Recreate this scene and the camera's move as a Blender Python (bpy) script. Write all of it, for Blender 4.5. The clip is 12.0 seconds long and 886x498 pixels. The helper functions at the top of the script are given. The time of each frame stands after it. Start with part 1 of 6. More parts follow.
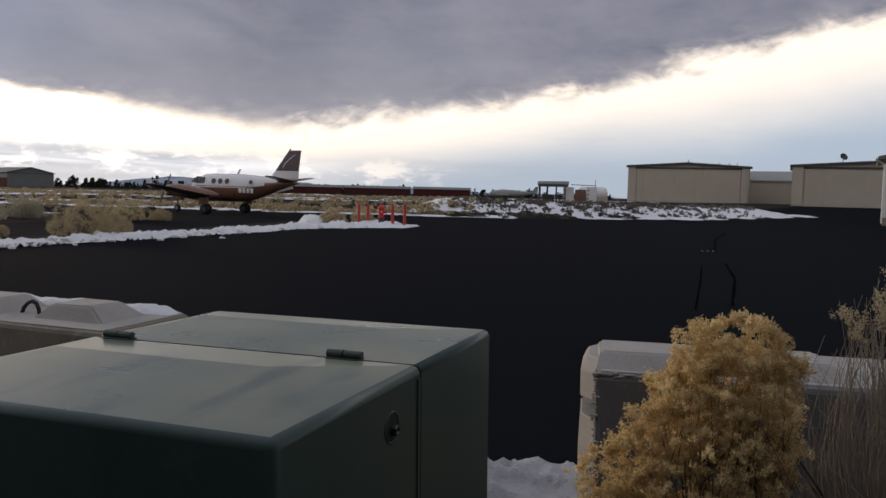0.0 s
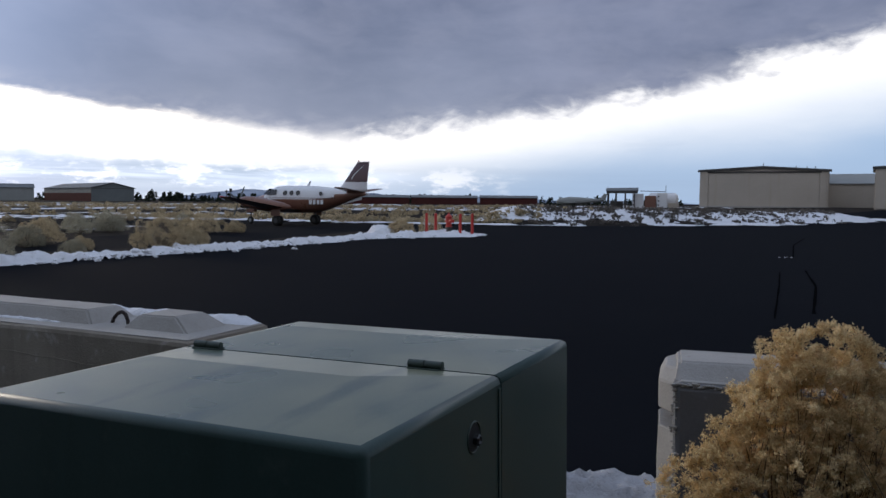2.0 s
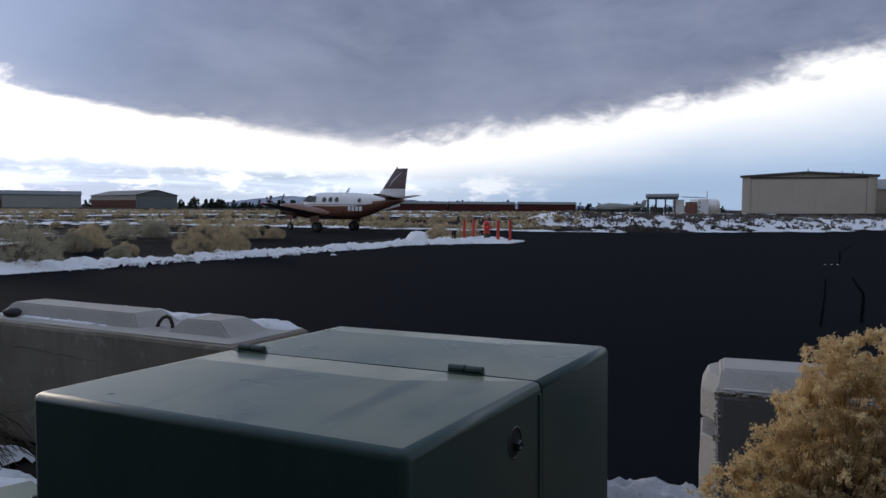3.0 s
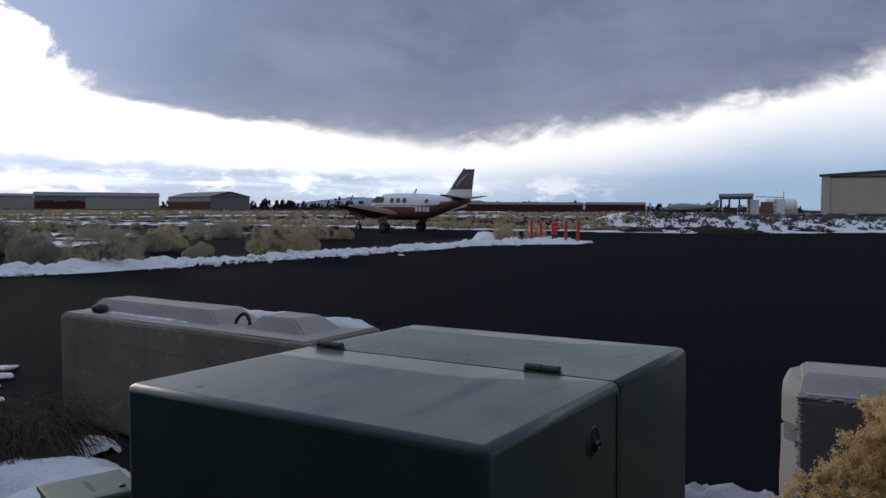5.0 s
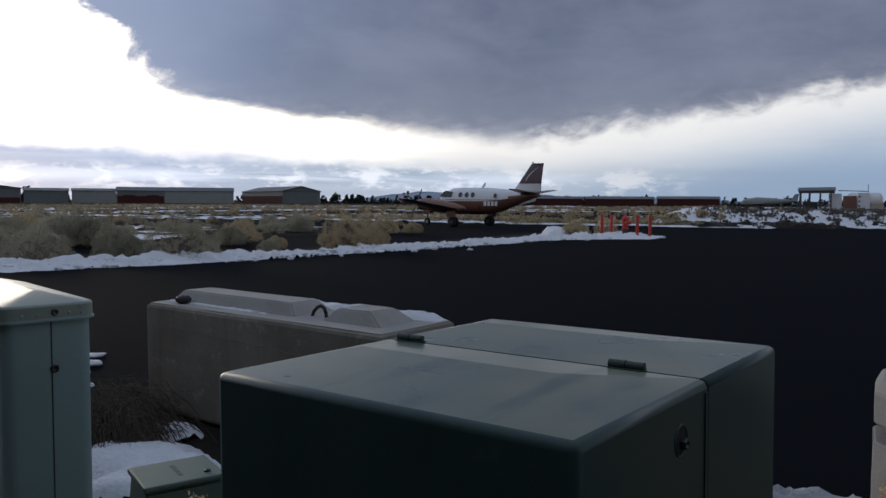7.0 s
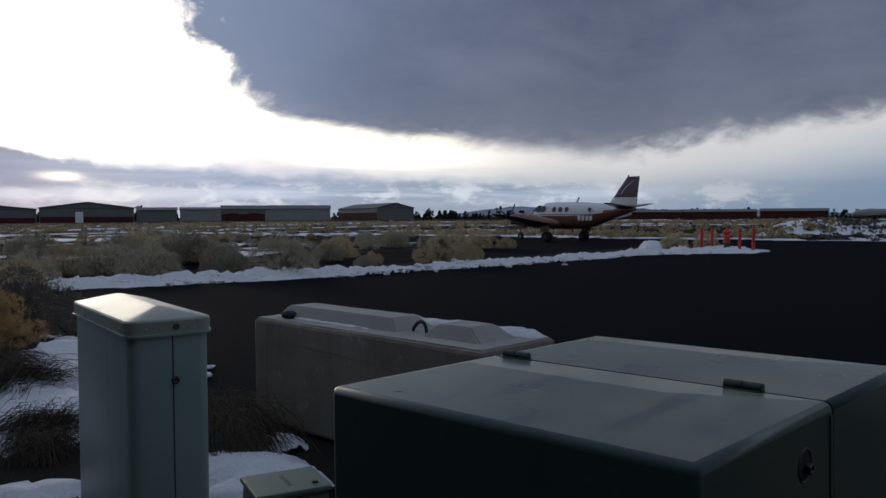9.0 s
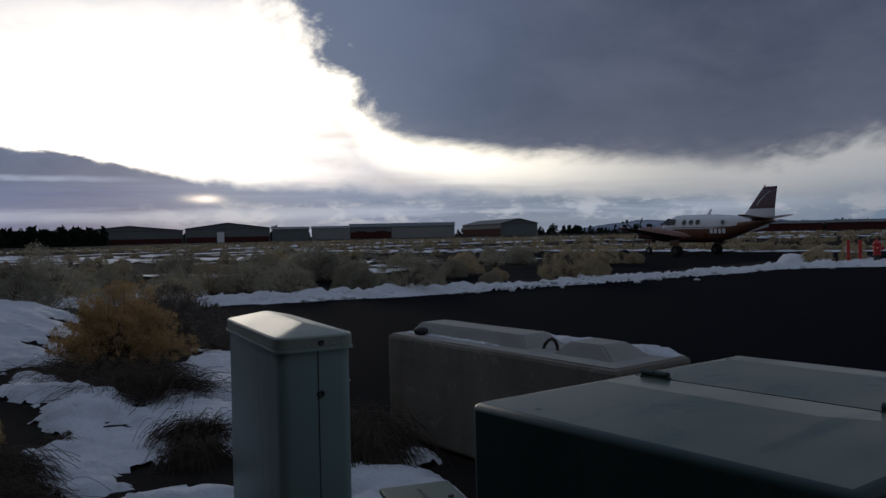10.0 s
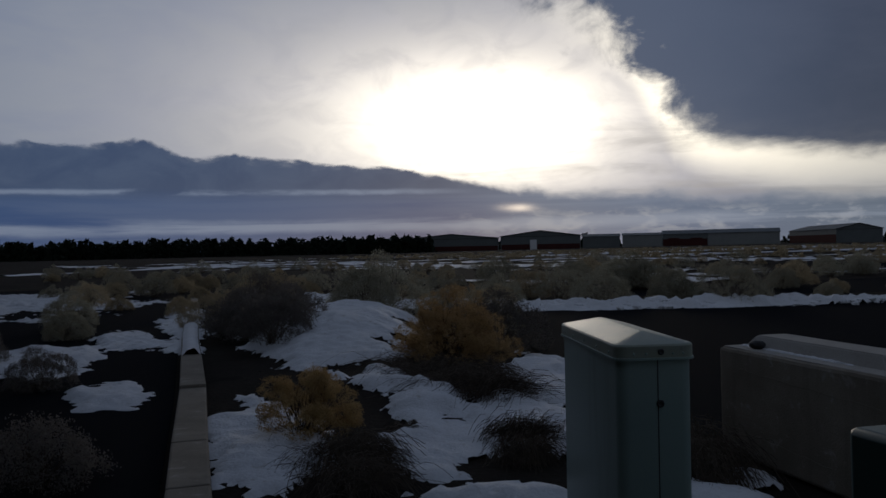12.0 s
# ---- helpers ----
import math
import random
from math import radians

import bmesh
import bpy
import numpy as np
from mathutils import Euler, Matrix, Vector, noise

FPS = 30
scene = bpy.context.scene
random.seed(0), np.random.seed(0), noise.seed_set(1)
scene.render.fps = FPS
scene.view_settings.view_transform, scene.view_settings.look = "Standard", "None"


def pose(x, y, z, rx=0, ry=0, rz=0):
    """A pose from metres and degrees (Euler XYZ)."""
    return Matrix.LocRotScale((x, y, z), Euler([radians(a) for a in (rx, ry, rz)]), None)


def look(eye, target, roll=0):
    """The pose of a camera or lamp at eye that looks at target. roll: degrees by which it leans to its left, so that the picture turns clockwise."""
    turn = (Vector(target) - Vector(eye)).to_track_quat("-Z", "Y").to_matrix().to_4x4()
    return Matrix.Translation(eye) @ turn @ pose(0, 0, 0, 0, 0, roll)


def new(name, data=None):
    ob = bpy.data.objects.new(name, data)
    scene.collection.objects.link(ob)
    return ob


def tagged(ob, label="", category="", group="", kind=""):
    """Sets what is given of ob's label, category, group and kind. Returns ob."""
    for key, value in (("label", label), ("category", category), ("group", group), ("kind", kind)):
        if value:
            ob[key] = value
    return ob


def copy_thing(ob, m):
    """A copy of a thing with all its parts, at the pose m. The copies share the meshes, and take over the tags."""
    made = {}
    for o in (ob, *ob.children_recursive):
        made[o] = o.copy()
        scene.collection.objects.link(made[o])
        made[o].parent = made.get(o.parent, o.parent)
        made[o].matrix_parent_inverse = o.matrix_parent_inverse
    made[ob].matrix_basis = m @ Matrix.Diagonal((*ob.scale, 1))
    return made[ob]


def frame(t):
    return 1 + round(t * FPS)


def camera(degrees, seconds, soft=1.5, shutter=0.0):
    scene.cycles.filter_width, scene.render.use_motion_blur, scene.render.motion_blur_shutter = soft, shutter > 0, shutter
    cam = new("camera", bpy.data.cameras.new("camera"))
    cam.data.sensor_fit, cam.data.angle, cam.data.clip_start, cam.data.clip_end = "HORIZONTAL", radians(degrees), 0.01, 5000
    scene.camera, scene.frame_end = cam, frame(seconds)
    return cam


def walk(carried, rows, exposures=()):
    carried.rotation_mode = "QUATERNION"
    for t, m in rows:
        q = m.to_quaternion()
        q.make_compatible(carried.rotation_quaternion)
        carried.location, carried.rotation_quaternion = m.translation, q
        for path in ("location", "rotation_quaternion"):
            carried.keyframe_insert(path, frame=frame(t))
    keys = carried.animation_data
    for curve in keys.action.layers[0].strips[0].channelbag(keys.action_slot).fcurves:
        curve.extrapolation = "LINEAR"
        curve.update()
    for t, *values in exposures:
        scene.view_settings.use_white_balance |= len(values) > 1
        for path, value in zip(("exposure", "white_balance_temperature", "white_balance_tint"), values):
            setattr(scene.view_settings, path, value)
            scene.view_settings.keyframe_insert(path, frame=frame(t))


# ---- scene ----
cam = camera(59.31, 12.0)
# seconds, eye x, y, z in metres, turn about x, y, z in degrees
PATH = [
    (0.0, 0.000, -0.000, 1.580, 85.97, -1.45, 0.10),
    (0.5, -0.007, 0.001, 1.583, 86.28, -1.18, 0.93),
    (1.0, -0.014, -0.006, 1.584, 86.82, -0.80, 2.25),
    (1.5, -0.021, -0.014, 1.585, 86.30, -0.53, 3.28),
    (2.0, -0.032, -0.025, 1.588, 86.53, -0.60, 4.99),
    (2.5, -0.038, -0.030, 1.587, 86.83, -0.39, 6.27),
    (3.0, -0.039, -0.038, 1.586, 86.98, -0.52, 7.76),
    (5.0, -0.065, -0.059, 1.582, 86.99, -0.41, 12.64),
    (5.5, -0.084, -0.062, 1.584, 87.42, -0.39, 14.43),
    (6.0, -0.089, -0.069, 1.584, 87.47, -0.37, 15.63),
    (6.5, -0.095, -0.068, 1.581, 86.66, -0.33, 16.29),
    (7.0, -0.106, -0.070, 1.580, 86.54, -0.40, 17.62),
    (9.0, -0.140, -0.103, 1.587, 87.65, 0.20, 24.41),
    (9.5, -0.148, -0.141, 1.595, 88.51, 0.75, 29.46),
    (10.0, -0.148, -0.173, 1.603, 88.91, 1.07, 33.49),
    (10.5, -0.201, -0.149, 1.604, 89.16, 1.15, 37.42),
    (11.0, -0.178, -0.191, 1.603, 89.40, 1.06, 42.41),
    (11.5, -0.168, -0.228, 1.600, 88.72, 1.16, 51.07),
    (12.0, -0.215, -0.284, 1.607, 89.87, 1.12, 56.04),
]
walk(cam, [(t, pose(x, y, z, rx, ry, rz)) for t, x, y, z, rx, ry, rz in PATH],
     exposures=[(0.0, 0.05, 6900, 14), (0.5, 0.05, 6800, 14), (1.0, 0.1, 5950, 11), (3.0, 0.03, 5750, 11), (5.0, -0.08, 5720, 10), (5.5, -0.12, 5720, 10), (6.0, -0.22, 5720, 10), (6.5, -0.3, 5720, 10), (7.0, -0.38, 5750, 10), (9.0, -0.8, 5650, 10),
                (9.5, -1.05, 5600, 10), (10.0, -1.4, 5600, 10), (10.5, -1.75, 5600, 10), (11.0, -1.95, 5550, 10), (12.0, -2.1, 5550, 10)])

# ---- world: low winter sun behind broken cloud ----
SUN_AZ, SUN_EL = 52.0, 9.0


class Graph:
    """Short-hand for building node trees."""

    def __init__(self, tree):
        self.tree = tree

    def node(self, kind, **props):
        n = self.tree.nodes.new(kind)
        for key, value in props.items():
            setattr(n, key, value)
        return n

    def put(self, socket, value):
        if isinstance(value, bpy.types.NodeSocket):
            self.tree.links.new(value, socket)
        else:
            socket.default_value = value

    def math(self, op, a, b=0.0, c=0.0, clamp=False):
        n = self.node("ShaderNodeMath", operation=op, use_clamp=clamp)
        for k, value in enumerate((a, b, c)):
            self.put(n.inputs[k], value)
        return n.outputs[0]

    def step(self, value, low, high):
        n = self.node("ShaderNodeMapRange", interpolation_type="SMOOTHSTEP")
        self.put(n.inputs[0], value)
        self.put(n.inputs[1], low)
        self.put(n.inputs[2], high)
        return n.outputs[0]

    def mix(self, fac, a, b, how="MIX"):
        n = self.node("ShaderNodeMix", data_type="RGBA", blend_type=how)
        self.put(n.inputs[0], fac)
        for k, value in ((6, a), (7, b)):
            if isinstance(value, tuple) and len(value) == 3:
                value = (*value, 1.0)
            self.put(n.inputs[k], value)
        return n.outputs[2]

    def xyz(self, x, y, z=0.0):
        n = self.node("ShaderNodeCombineXYZ")
        for k, value in enumerate((x, y, z)):
            self.put(n.inputs[k], value)
        return n.outputs[0]

    def noise(self, vector, scale, detail=4.0, rough=0.55, warp=0.0):
        n = self.node("ShaderNodeTexNoise")
        if vector is not None:
            self.put(n.inputs["Vector"], vector)
        n.inputs["Scale"].default_value = scale
        n.inputs["Detail"].default_value = detail
        n.inputs["Roughness"].default_value = rough
        n.inputs["Distortion"].default_value = warp
        return n.outputs["Fac"]

    def table(self, value, low, high, rows, top):
        """A piecewise linear function of value, rows of (argument, result), results from 0 to top."""
        n = self.node("ShaderNodeMapRange")
        self.put(n.inputs[0], value)
        n.inputs[1].default_value, n.inputs[2].default_value = low, high
        ramp = self.node("ShaderNodeValToRGB")
        self.put(ramp.inputs[0], n.outputs[0])
        els = ramp.color_ramp.elements
        while len(els) < len(rows):
            els.new(0.5)
        for el, (a, r) in zip(els, rows):
            el.position = (a - low) / (high - low)
            el.color = (r / top, r / top, r / top, 1)
        return self.math("MULTIPLY", ramp.outputs[0], top)


# bearing and height of the deck's lower edge, in degrees
EDGE_ROWS = [(-180, 4), (-100, 8), (-60, 13), (-28.8, 12.0), (-21.6, 10.6), (-12.3, 8.6), (-5.1, 7.2), (2.9, 5.9), (6.3, 5.5), (11.6, 4.4),
             (15.7, 5.0), (23.2, 5.9), (30.3, 6.2), (37.4, 7.5), (40.2, 9.2), (41.2, 12.4), (44.0, 15.6), (50, 18.0), (68, 26), (90, 22), (104, 4), (180, 4)]


def build_world():
    world = bpy.data.worlds.new("evening_sky")
    scene.world = world
    world.use_nodes = True
    world.node_tree.nodes.clear()
    g = Graph(world.node_tree)
    way = g.node("ShaderNodeTexCoord").outputs["Generated"]
    part_of = g.node("ShaderNodeSeparateXYZ")
    g.put(part_of.inputs[0], way)
    x, y, z = part_of.outputs
    az = g.math("MULTIPLY", g.math("ARCTAN2", g.math("MULTIPLY", x, -1.0), y), 57.29578)
    el = g.math("MULTIPLY", g.math("ARCSINE", z), 57.29578)

    sky = g.node("ShaderNodeTexSky", sky_type="NISHITA", sun_disc=False)
    sky.sun_elevation, sky.sun_rotation = radians(SUN_EL), radians(-SUN_AZ)
    clear = g.mix(1.0, sky.outputs[0], (0.10, 0.10, 0.10), "MULTIPLY")

    # noise on the dome, stretched along the horizon
    wide = g.noise(g.xyz(g.math("MULTIPLY", az, 0.10), g.math("MULTIPLY", el, 0.30)), 1.0, 6.0, 0.6, 0.4)
    fine = g.noise(g.xyz(g.math("MULTIPLY", az, 0.33), g.math("MULTIPLY", el, 0.8), 7.0), 1.0, 6.0, 0.6, 0.3)
    long = g.noise(g.xyz(g.math("MULTIPLY", az, 0.05), g.math("MULTIPLY", el, 0.75), 3.0), 1.0, 5.0, 0.55, 0.5)
    heap = g.noise(g.xyz(g.math("MULTIPLY", az, 0.26), g.math("MULTIPLY", el, 0.42), 19.0), 1.0, 6.0, 0.55, 0.5)
    ragged = g.math("ADD", g.math("MULTIPLY", g.math("SUBTRACT", wide, 0.5), 2.0), g.math("MULTIPLY", g.math("SUBTRACT", fine, 0.5), 1.4))

    # lower edge of the grey cloud deck, by bearing
    ragged_az = g.math("ADD", az, g.math("ADD", g.math("MULTIPLY", g.math("SUBTRACT", heap, 0.5), 8.0), g.math("MULTIPLY", g.math("SUBTRACT", fine, 0.5), 2.4)))
    edge = g.table(ragged_az, -180, 180, EDGE_ROWS, 40.0)
    below = g.math("SUBTRACT", edge, g.math("ADD", g.math("ADD", el, ragged), g.math("MULTIPLY", g.math("SUBTRACT", heap, 0.5), 2.2)))
    torn = g.math("MULTIPLY", g.step(az, 34.0, 41.0), g.step(az, 60.0, 48.0))
    tear = g.noise(g.xyz(g.math("MULTIPLY", az, 0.30), g.math("MULTIPLY", el, 0.34), 47.0), 1.0, 6.0, 0.6, 0.4)
    below = g.math("ADD", below, g.math("MULTIPLY", g.math("MULTIPLY", g.math("SUBTRACT", tear, 0.5), torn), 11.0))
    deck = g.step(below, g.math("ADD", 1.1, g.math("MULTIPLY", torn, 1.2)), g.math("SUBTRACT", -0.6, g.math("MULTIPLY", torn, 2.2)))

    # colours under the deck: white next to its edge, blue grey lower down
    near_sun = g.step(az, 14.0, 42.0)
    right = g.step(az, -7.0, -21.0)
    plain_edge = g.table(az, -180, 180, EDGE_ROWS, 40.0)
    beneath = g.math("SUBTRACT", plain_edge, g.math("ADD", el, g.math("MULTIPLY", g.math("SUBTRACT", wide, 0.5), 1.6)))
    hot = g.step(beneath, g.math("ADD", g.math("SUBTRACT", 6.2, g.math("MULTIPLY", near_sun, 2.6)), g.math("MULTIPLY", right, 2.0)), 0.4)
    under = g.mix(hot, g.mix(right, g.mix(near_sun, (0.41, 0.52, 0.66), (0.46, 0.58, 0.88)), (0.41, 0.52, 0.66)), g.mix(near_sun, (1.25, 1.15, 1.02), (4.8, 4.1, 2.95)))
    flat = g.step(el, 4.0, 0.5)
    under = g.mix(g.math("MULTIPLY", flat, 0.5), under, (0.40, 0.49, 0.60))
    # cumulus line low over the horizon
    tiny = g.noise(g.xyz(g.math("MULTIPLY", az, 0.85), g.math("MULTIPLY", el, 2.4), 53.0), 1.0, 5.0, 0.6, 0.2)
    curl = g.math("MULTIPLY", g.math("SUBTRACT", tiny, 0.5), 0.55)
    puff = g.math("MULTIPLY", g.step(g.math("ADD", g.math("ADD", fine, curl), g.math("MULTIPLY", heap, 0.6)), 0.78, 1.0),
                  g.math("MULTIPLY", g.step(el, 3.2, 1.6), g.step(el, 0.1, 0.9)))
    puff = g.math("MULTIPLY", puff, g.step(az, -2.0, 4.0))
    under = g.mix(g.math("MULTIPLY", puff, 0.8), under, (1.0, 0.97, 0.94))
    bars = g.math("MULTIPLY", g.step(long, 0.5, 0.72), g.step(el, 6.0, 3.0))
    under = g.mix(g.math("MULTIPLY", bars, g.math("ADD", 0.14, g.math("MULTIPLY", near_sun, 0.4))), under, (0.30, 0.36, 0.47))

    # the sun's side
    veil = g.mix(g.step(wide, 0.3, 0.7), (0.78, 0.86, 1.06), (0.98, 1.02, 1.12))
    sunny = g.step(az, 36.0, 52.0)
    under = g.mix(sunny, under, veil)
    da = g.math("DIVIDE", g.math("SUBTRACT", az, SUN_AZ + 1.0), 8.6)
    de = g.math("DIVIDE", g.math("SUBTRACT", el, SUN_EL - 0.1), 3.7)
    far = g.math("ADD", g.math("MULTIPLY", da, da), g.math("MULTIPLY", de, de))
    far = g.math("MULTIPLY", far, g.math("ADD", 0.8, g.math("MULTIPLY", wide, 0.4)))
    root = g.math("SQRT", far)
    wisp = g.math("ADD", 0.72, g.math("MULTIPLY", g.step(heap, 0.70, 0.40), 0.35))
    glow = g.math("MULTIPLY", g.math("EXPONENT", g.math("MULTIPLY", root, -1.65)), wisp)
    halo = g.math("EXPONENT", g.math("MULTIPLY", far, -0.13))
    under = g.mix(1.0, under, g.mix(glow, (0, 0, 0), (20.0, 16.4, 10.8)), "ADD")
    under = g.mix(1.0, under, g.mix(halo, (0, 0, 0), (1.6, 1.2, 0.78)), "ADD")

    # grey wisps across the glow
    wisps = g.noise(g.xyz(g.math("MULTIPLY", az, 0.085), g.math("MULTIPLY", el, 0.62), 31.0), 1.0, 6.0, 0.55, 0.6)
    wisps = g.math("MULTIPLY", g.step(wisps, 0.47, 0.72), g.math("MULTIPLY", g.math("MULTIPLY", g.step(az, 30.0, 38.0), g.step(az, 68.0, 56.0)), g.step(el, 10.5, 6.5)))
    under = g.mix(g.math("MULTIPLY", wisps, 0.60), under, (1.7, 1.46, 1.2))

    # the long bank of cloud low over the horizon: pale towards the north, dark beneath the sun and to its left
    top = g.table(az, -10, 130, [(-10, 1.6), (6, 2.2), (14, 2.6), (24, 2.8), (34, 3.3), (42, 3.8), (49, 4.1), (52.8, 4.6), (59.4, 5.9), (66, 6.5), (71.1, 7.0), (73.8, 6.6), (76.6, 7.6), (85.6, 7.4), (110, 7.0), (130, 5.0)], 10.0)
    rise = g.math("SUBTRACT", top, g.math("ADD", el, g.math("ADD", g.math("MULTIPLY", g.math("SUBTRACT", heap, 0.5), 1.7), g.math("MULTIPLY", g.math("SUBTRACT", fine, 0.5), 0.9))))
    pale = g.step(az, 58.0, 47.0)
    bank = g.math("MULTIPLY", g.step(rise, g.math("SUBTRACT", -0.1, g.math("MULTIPLY", pale, 0.4)), g.math("ADD", 0.25, g.math("MULTIPLY", pale, 0.6))), g.step(az, 2.0, 20.0))
    low = g.step(el, 4.6, 3.2)
    dark = g.mix(low, g.mix(g.step(heap, 0.35, 0.65), (0.20, 0.28, 0.48), (0.265, 0.35, 0.545)), g.mix(g.step(long, 0.35, 0.65), (0.15, 0.27, 0.58), (0.28, 0.39, 0.66)))
    north = g.step(az, 42.0, 24.0)
    haze = g.mix(north, g.mix(g.step(long, 0.35, 0.68), (0.44, 0.57, 0.80), (0.64, 0.76, 0.96)), g.mix(g.step(long, 0.30, 0.72), (0.50, 0.58, 0.68), (0.76, 0.82, 0.90)))
    dark = g.mix(pale, dark, haze)
    puffs = g.math("MULTIPLY", g.step(g.math("ADD", g.math("ADD", fine, curl), g.math("MULTIPLY", heap, 0.7)), 0.80, 1.04), g.math("MULTIPLY", g.step(el, 2.9, 2.0), g.step(el, 0.5, 1.3)))
    dark = g.mix(g.math("MULTIPLY", g.math("MULTIPLY", puffs, pale), 0.85), dark, (1.30, 1.27, 1.25))
    streak = g.math("MULTIPLY", g.step(g.math("ABSOLUTE", g.math("SUBTRACT", g.math("ADD", el, g.math("MULTIPLY", ragged, 0.25)), 1.7)), 0.7, 0.1),
                    g.step(long, 0.3, 0.55))
    dark = g.mix(g.math("MULTIPLY", streak, 0.55), dark, (1.25, 1.3, 1.4))
    upper_streak = g.math("MULTIPLY", g.step(g.math("ABSOLUTE", g.math("SUBTRACT", g.math("ADD", el, g.math("MULTIPLY", ragged, 0.18)), 4.15)), 0.30, 0.03),
                          g.math("MULTIPLY", g.step(wide, 0.38, 0.55), g.step(az, 52.0, 60.0)))
    dark = g.mix(g.math("MULTIPLY", upper_streak, 0.6), dark, (1.0, 1.1, 1.3))
    lit = g.math("MULTIPLY", g.step(g.math("ABSOLUTE", g.math("SUBTRACT", rise, 0.1)), 0.5, 0.0), g.step(fine, 0.4, 0.7))
    dark = g.mix(g.math("MULTIPLY", lit, 0.3), dark, (1.6, 1.5, 1.4))
    under = g.mix(bank, under, dark)
    ga = g.math("DIVIDE", g.math("SUBTRACT", g.math("ADD", az, g.math("MULTIPLY", ragged, 1.2)), 50.5), 1.1)
    ge = g.math("DIVIDE", g.math("SUBTRACT", g.math("ADD", el, g.math("MULTIPLY", ragged, 0.15)), 2.8), 0.24)
    gap = g.math("EXPONENT", g.math("MULTIPLY", g.math("ADD", g.math("MULTIPLY", ga, ga), g.math("MULTIPLY", ge, ge)), -1.0))
    under = g.mix(1.0, under, g.mix(gap, (0, 0, 0), (3.4, 2.5, 1.5)), "ADD")

    # the deck itself
    soft = g.noise(g.xyz(g.math("MULTIPLY", az, 0.055), g.math("MULTIPLY", el, 0.15), 11.0), 1.0, 6.0, 0.55, 0.15)
    grey = g.mix(g.step(soft, 0.30, 0.70), (0.142, 0.160, 0.228), (0.275, 0.283, 0.36))
    grey = g.mix(g.math("MULTIPLY", g.step(heap, 0.40, 0.75), 0.25), grey, (0.33, 0.325, 0.385))
    grey = g.mix(g.math("MULTIPLY", g.step(az, 12.0, 44.0), 0.7), grey, (0.29, 0.36, 0.53))
    belly = g.math("MULTIPLY", g.math("MULTIPLY", g.step(az, -8.0, 6.0), g.step(az, 34.0, 18.0)), g.step(beneath, -9.0, -1.5))
    grey = g.mix(g.math("MULTIPLY", belly, 0.45), grey, (0.34, 0.355, 0.43))
    grey = g.mix(g.math("MULTIPLY", g.step(az, 26.0, 42.0), 0.6), grey, (0.42, 0.49, 0.66))
    rim = g.math("MULTIPLY", g.step(below, -2.2, 0.2), g.step(fine, 0.35, 0.8))
    grey = g.mix(g.math("MULTIPLY", rim, 0.45), grey, (0.75, 0.70, 0.68))
    colour = g.mix(deck, under, grey)
    colour = g.mix(0.06, colour, clear)
    # unseen sky, set for its light: brighter overhead, even grey behind the viewer
    overhead = g.step(el, 22.0, 65.0)
    colour = g.mix(overhead, colour, (0.47, 0.53, 0.64))
    away = g.math("MULTIPLY", g.step(y, 0.15, -0.55), g.step(el, 75.0, 35.0))
    colour = g.mix(away, colour, (0.50, 0.51, 0.54))
    ground = g.step(el, -0.2, -2.0)
    colour = g.mix(ground, colour, (0.06, 0.06, 0.06))
    back = g.node("ShaderNodeBackground")
    g.put(back.inputs[0], colour)
    back.inputs[1].default_value = 1.0
    g.put(g.node("ShaderNodeOutputWorld").inputs[0], back.outputs[0])


build_world()
sun = new("sun", bpy.data.lights.new("sun", "SUN"))
sun.data.energy, sun.data.angle, sun.data.color = 0.7, radians(14), (1.0, 0.82, 0.6)
sun.matrix_world = look((0, 0, 0), (math.sin(radians(SUN_AZ)), -math.cos(radians(SUN_AZ)), -math.tan(radians(SUN_EL))))

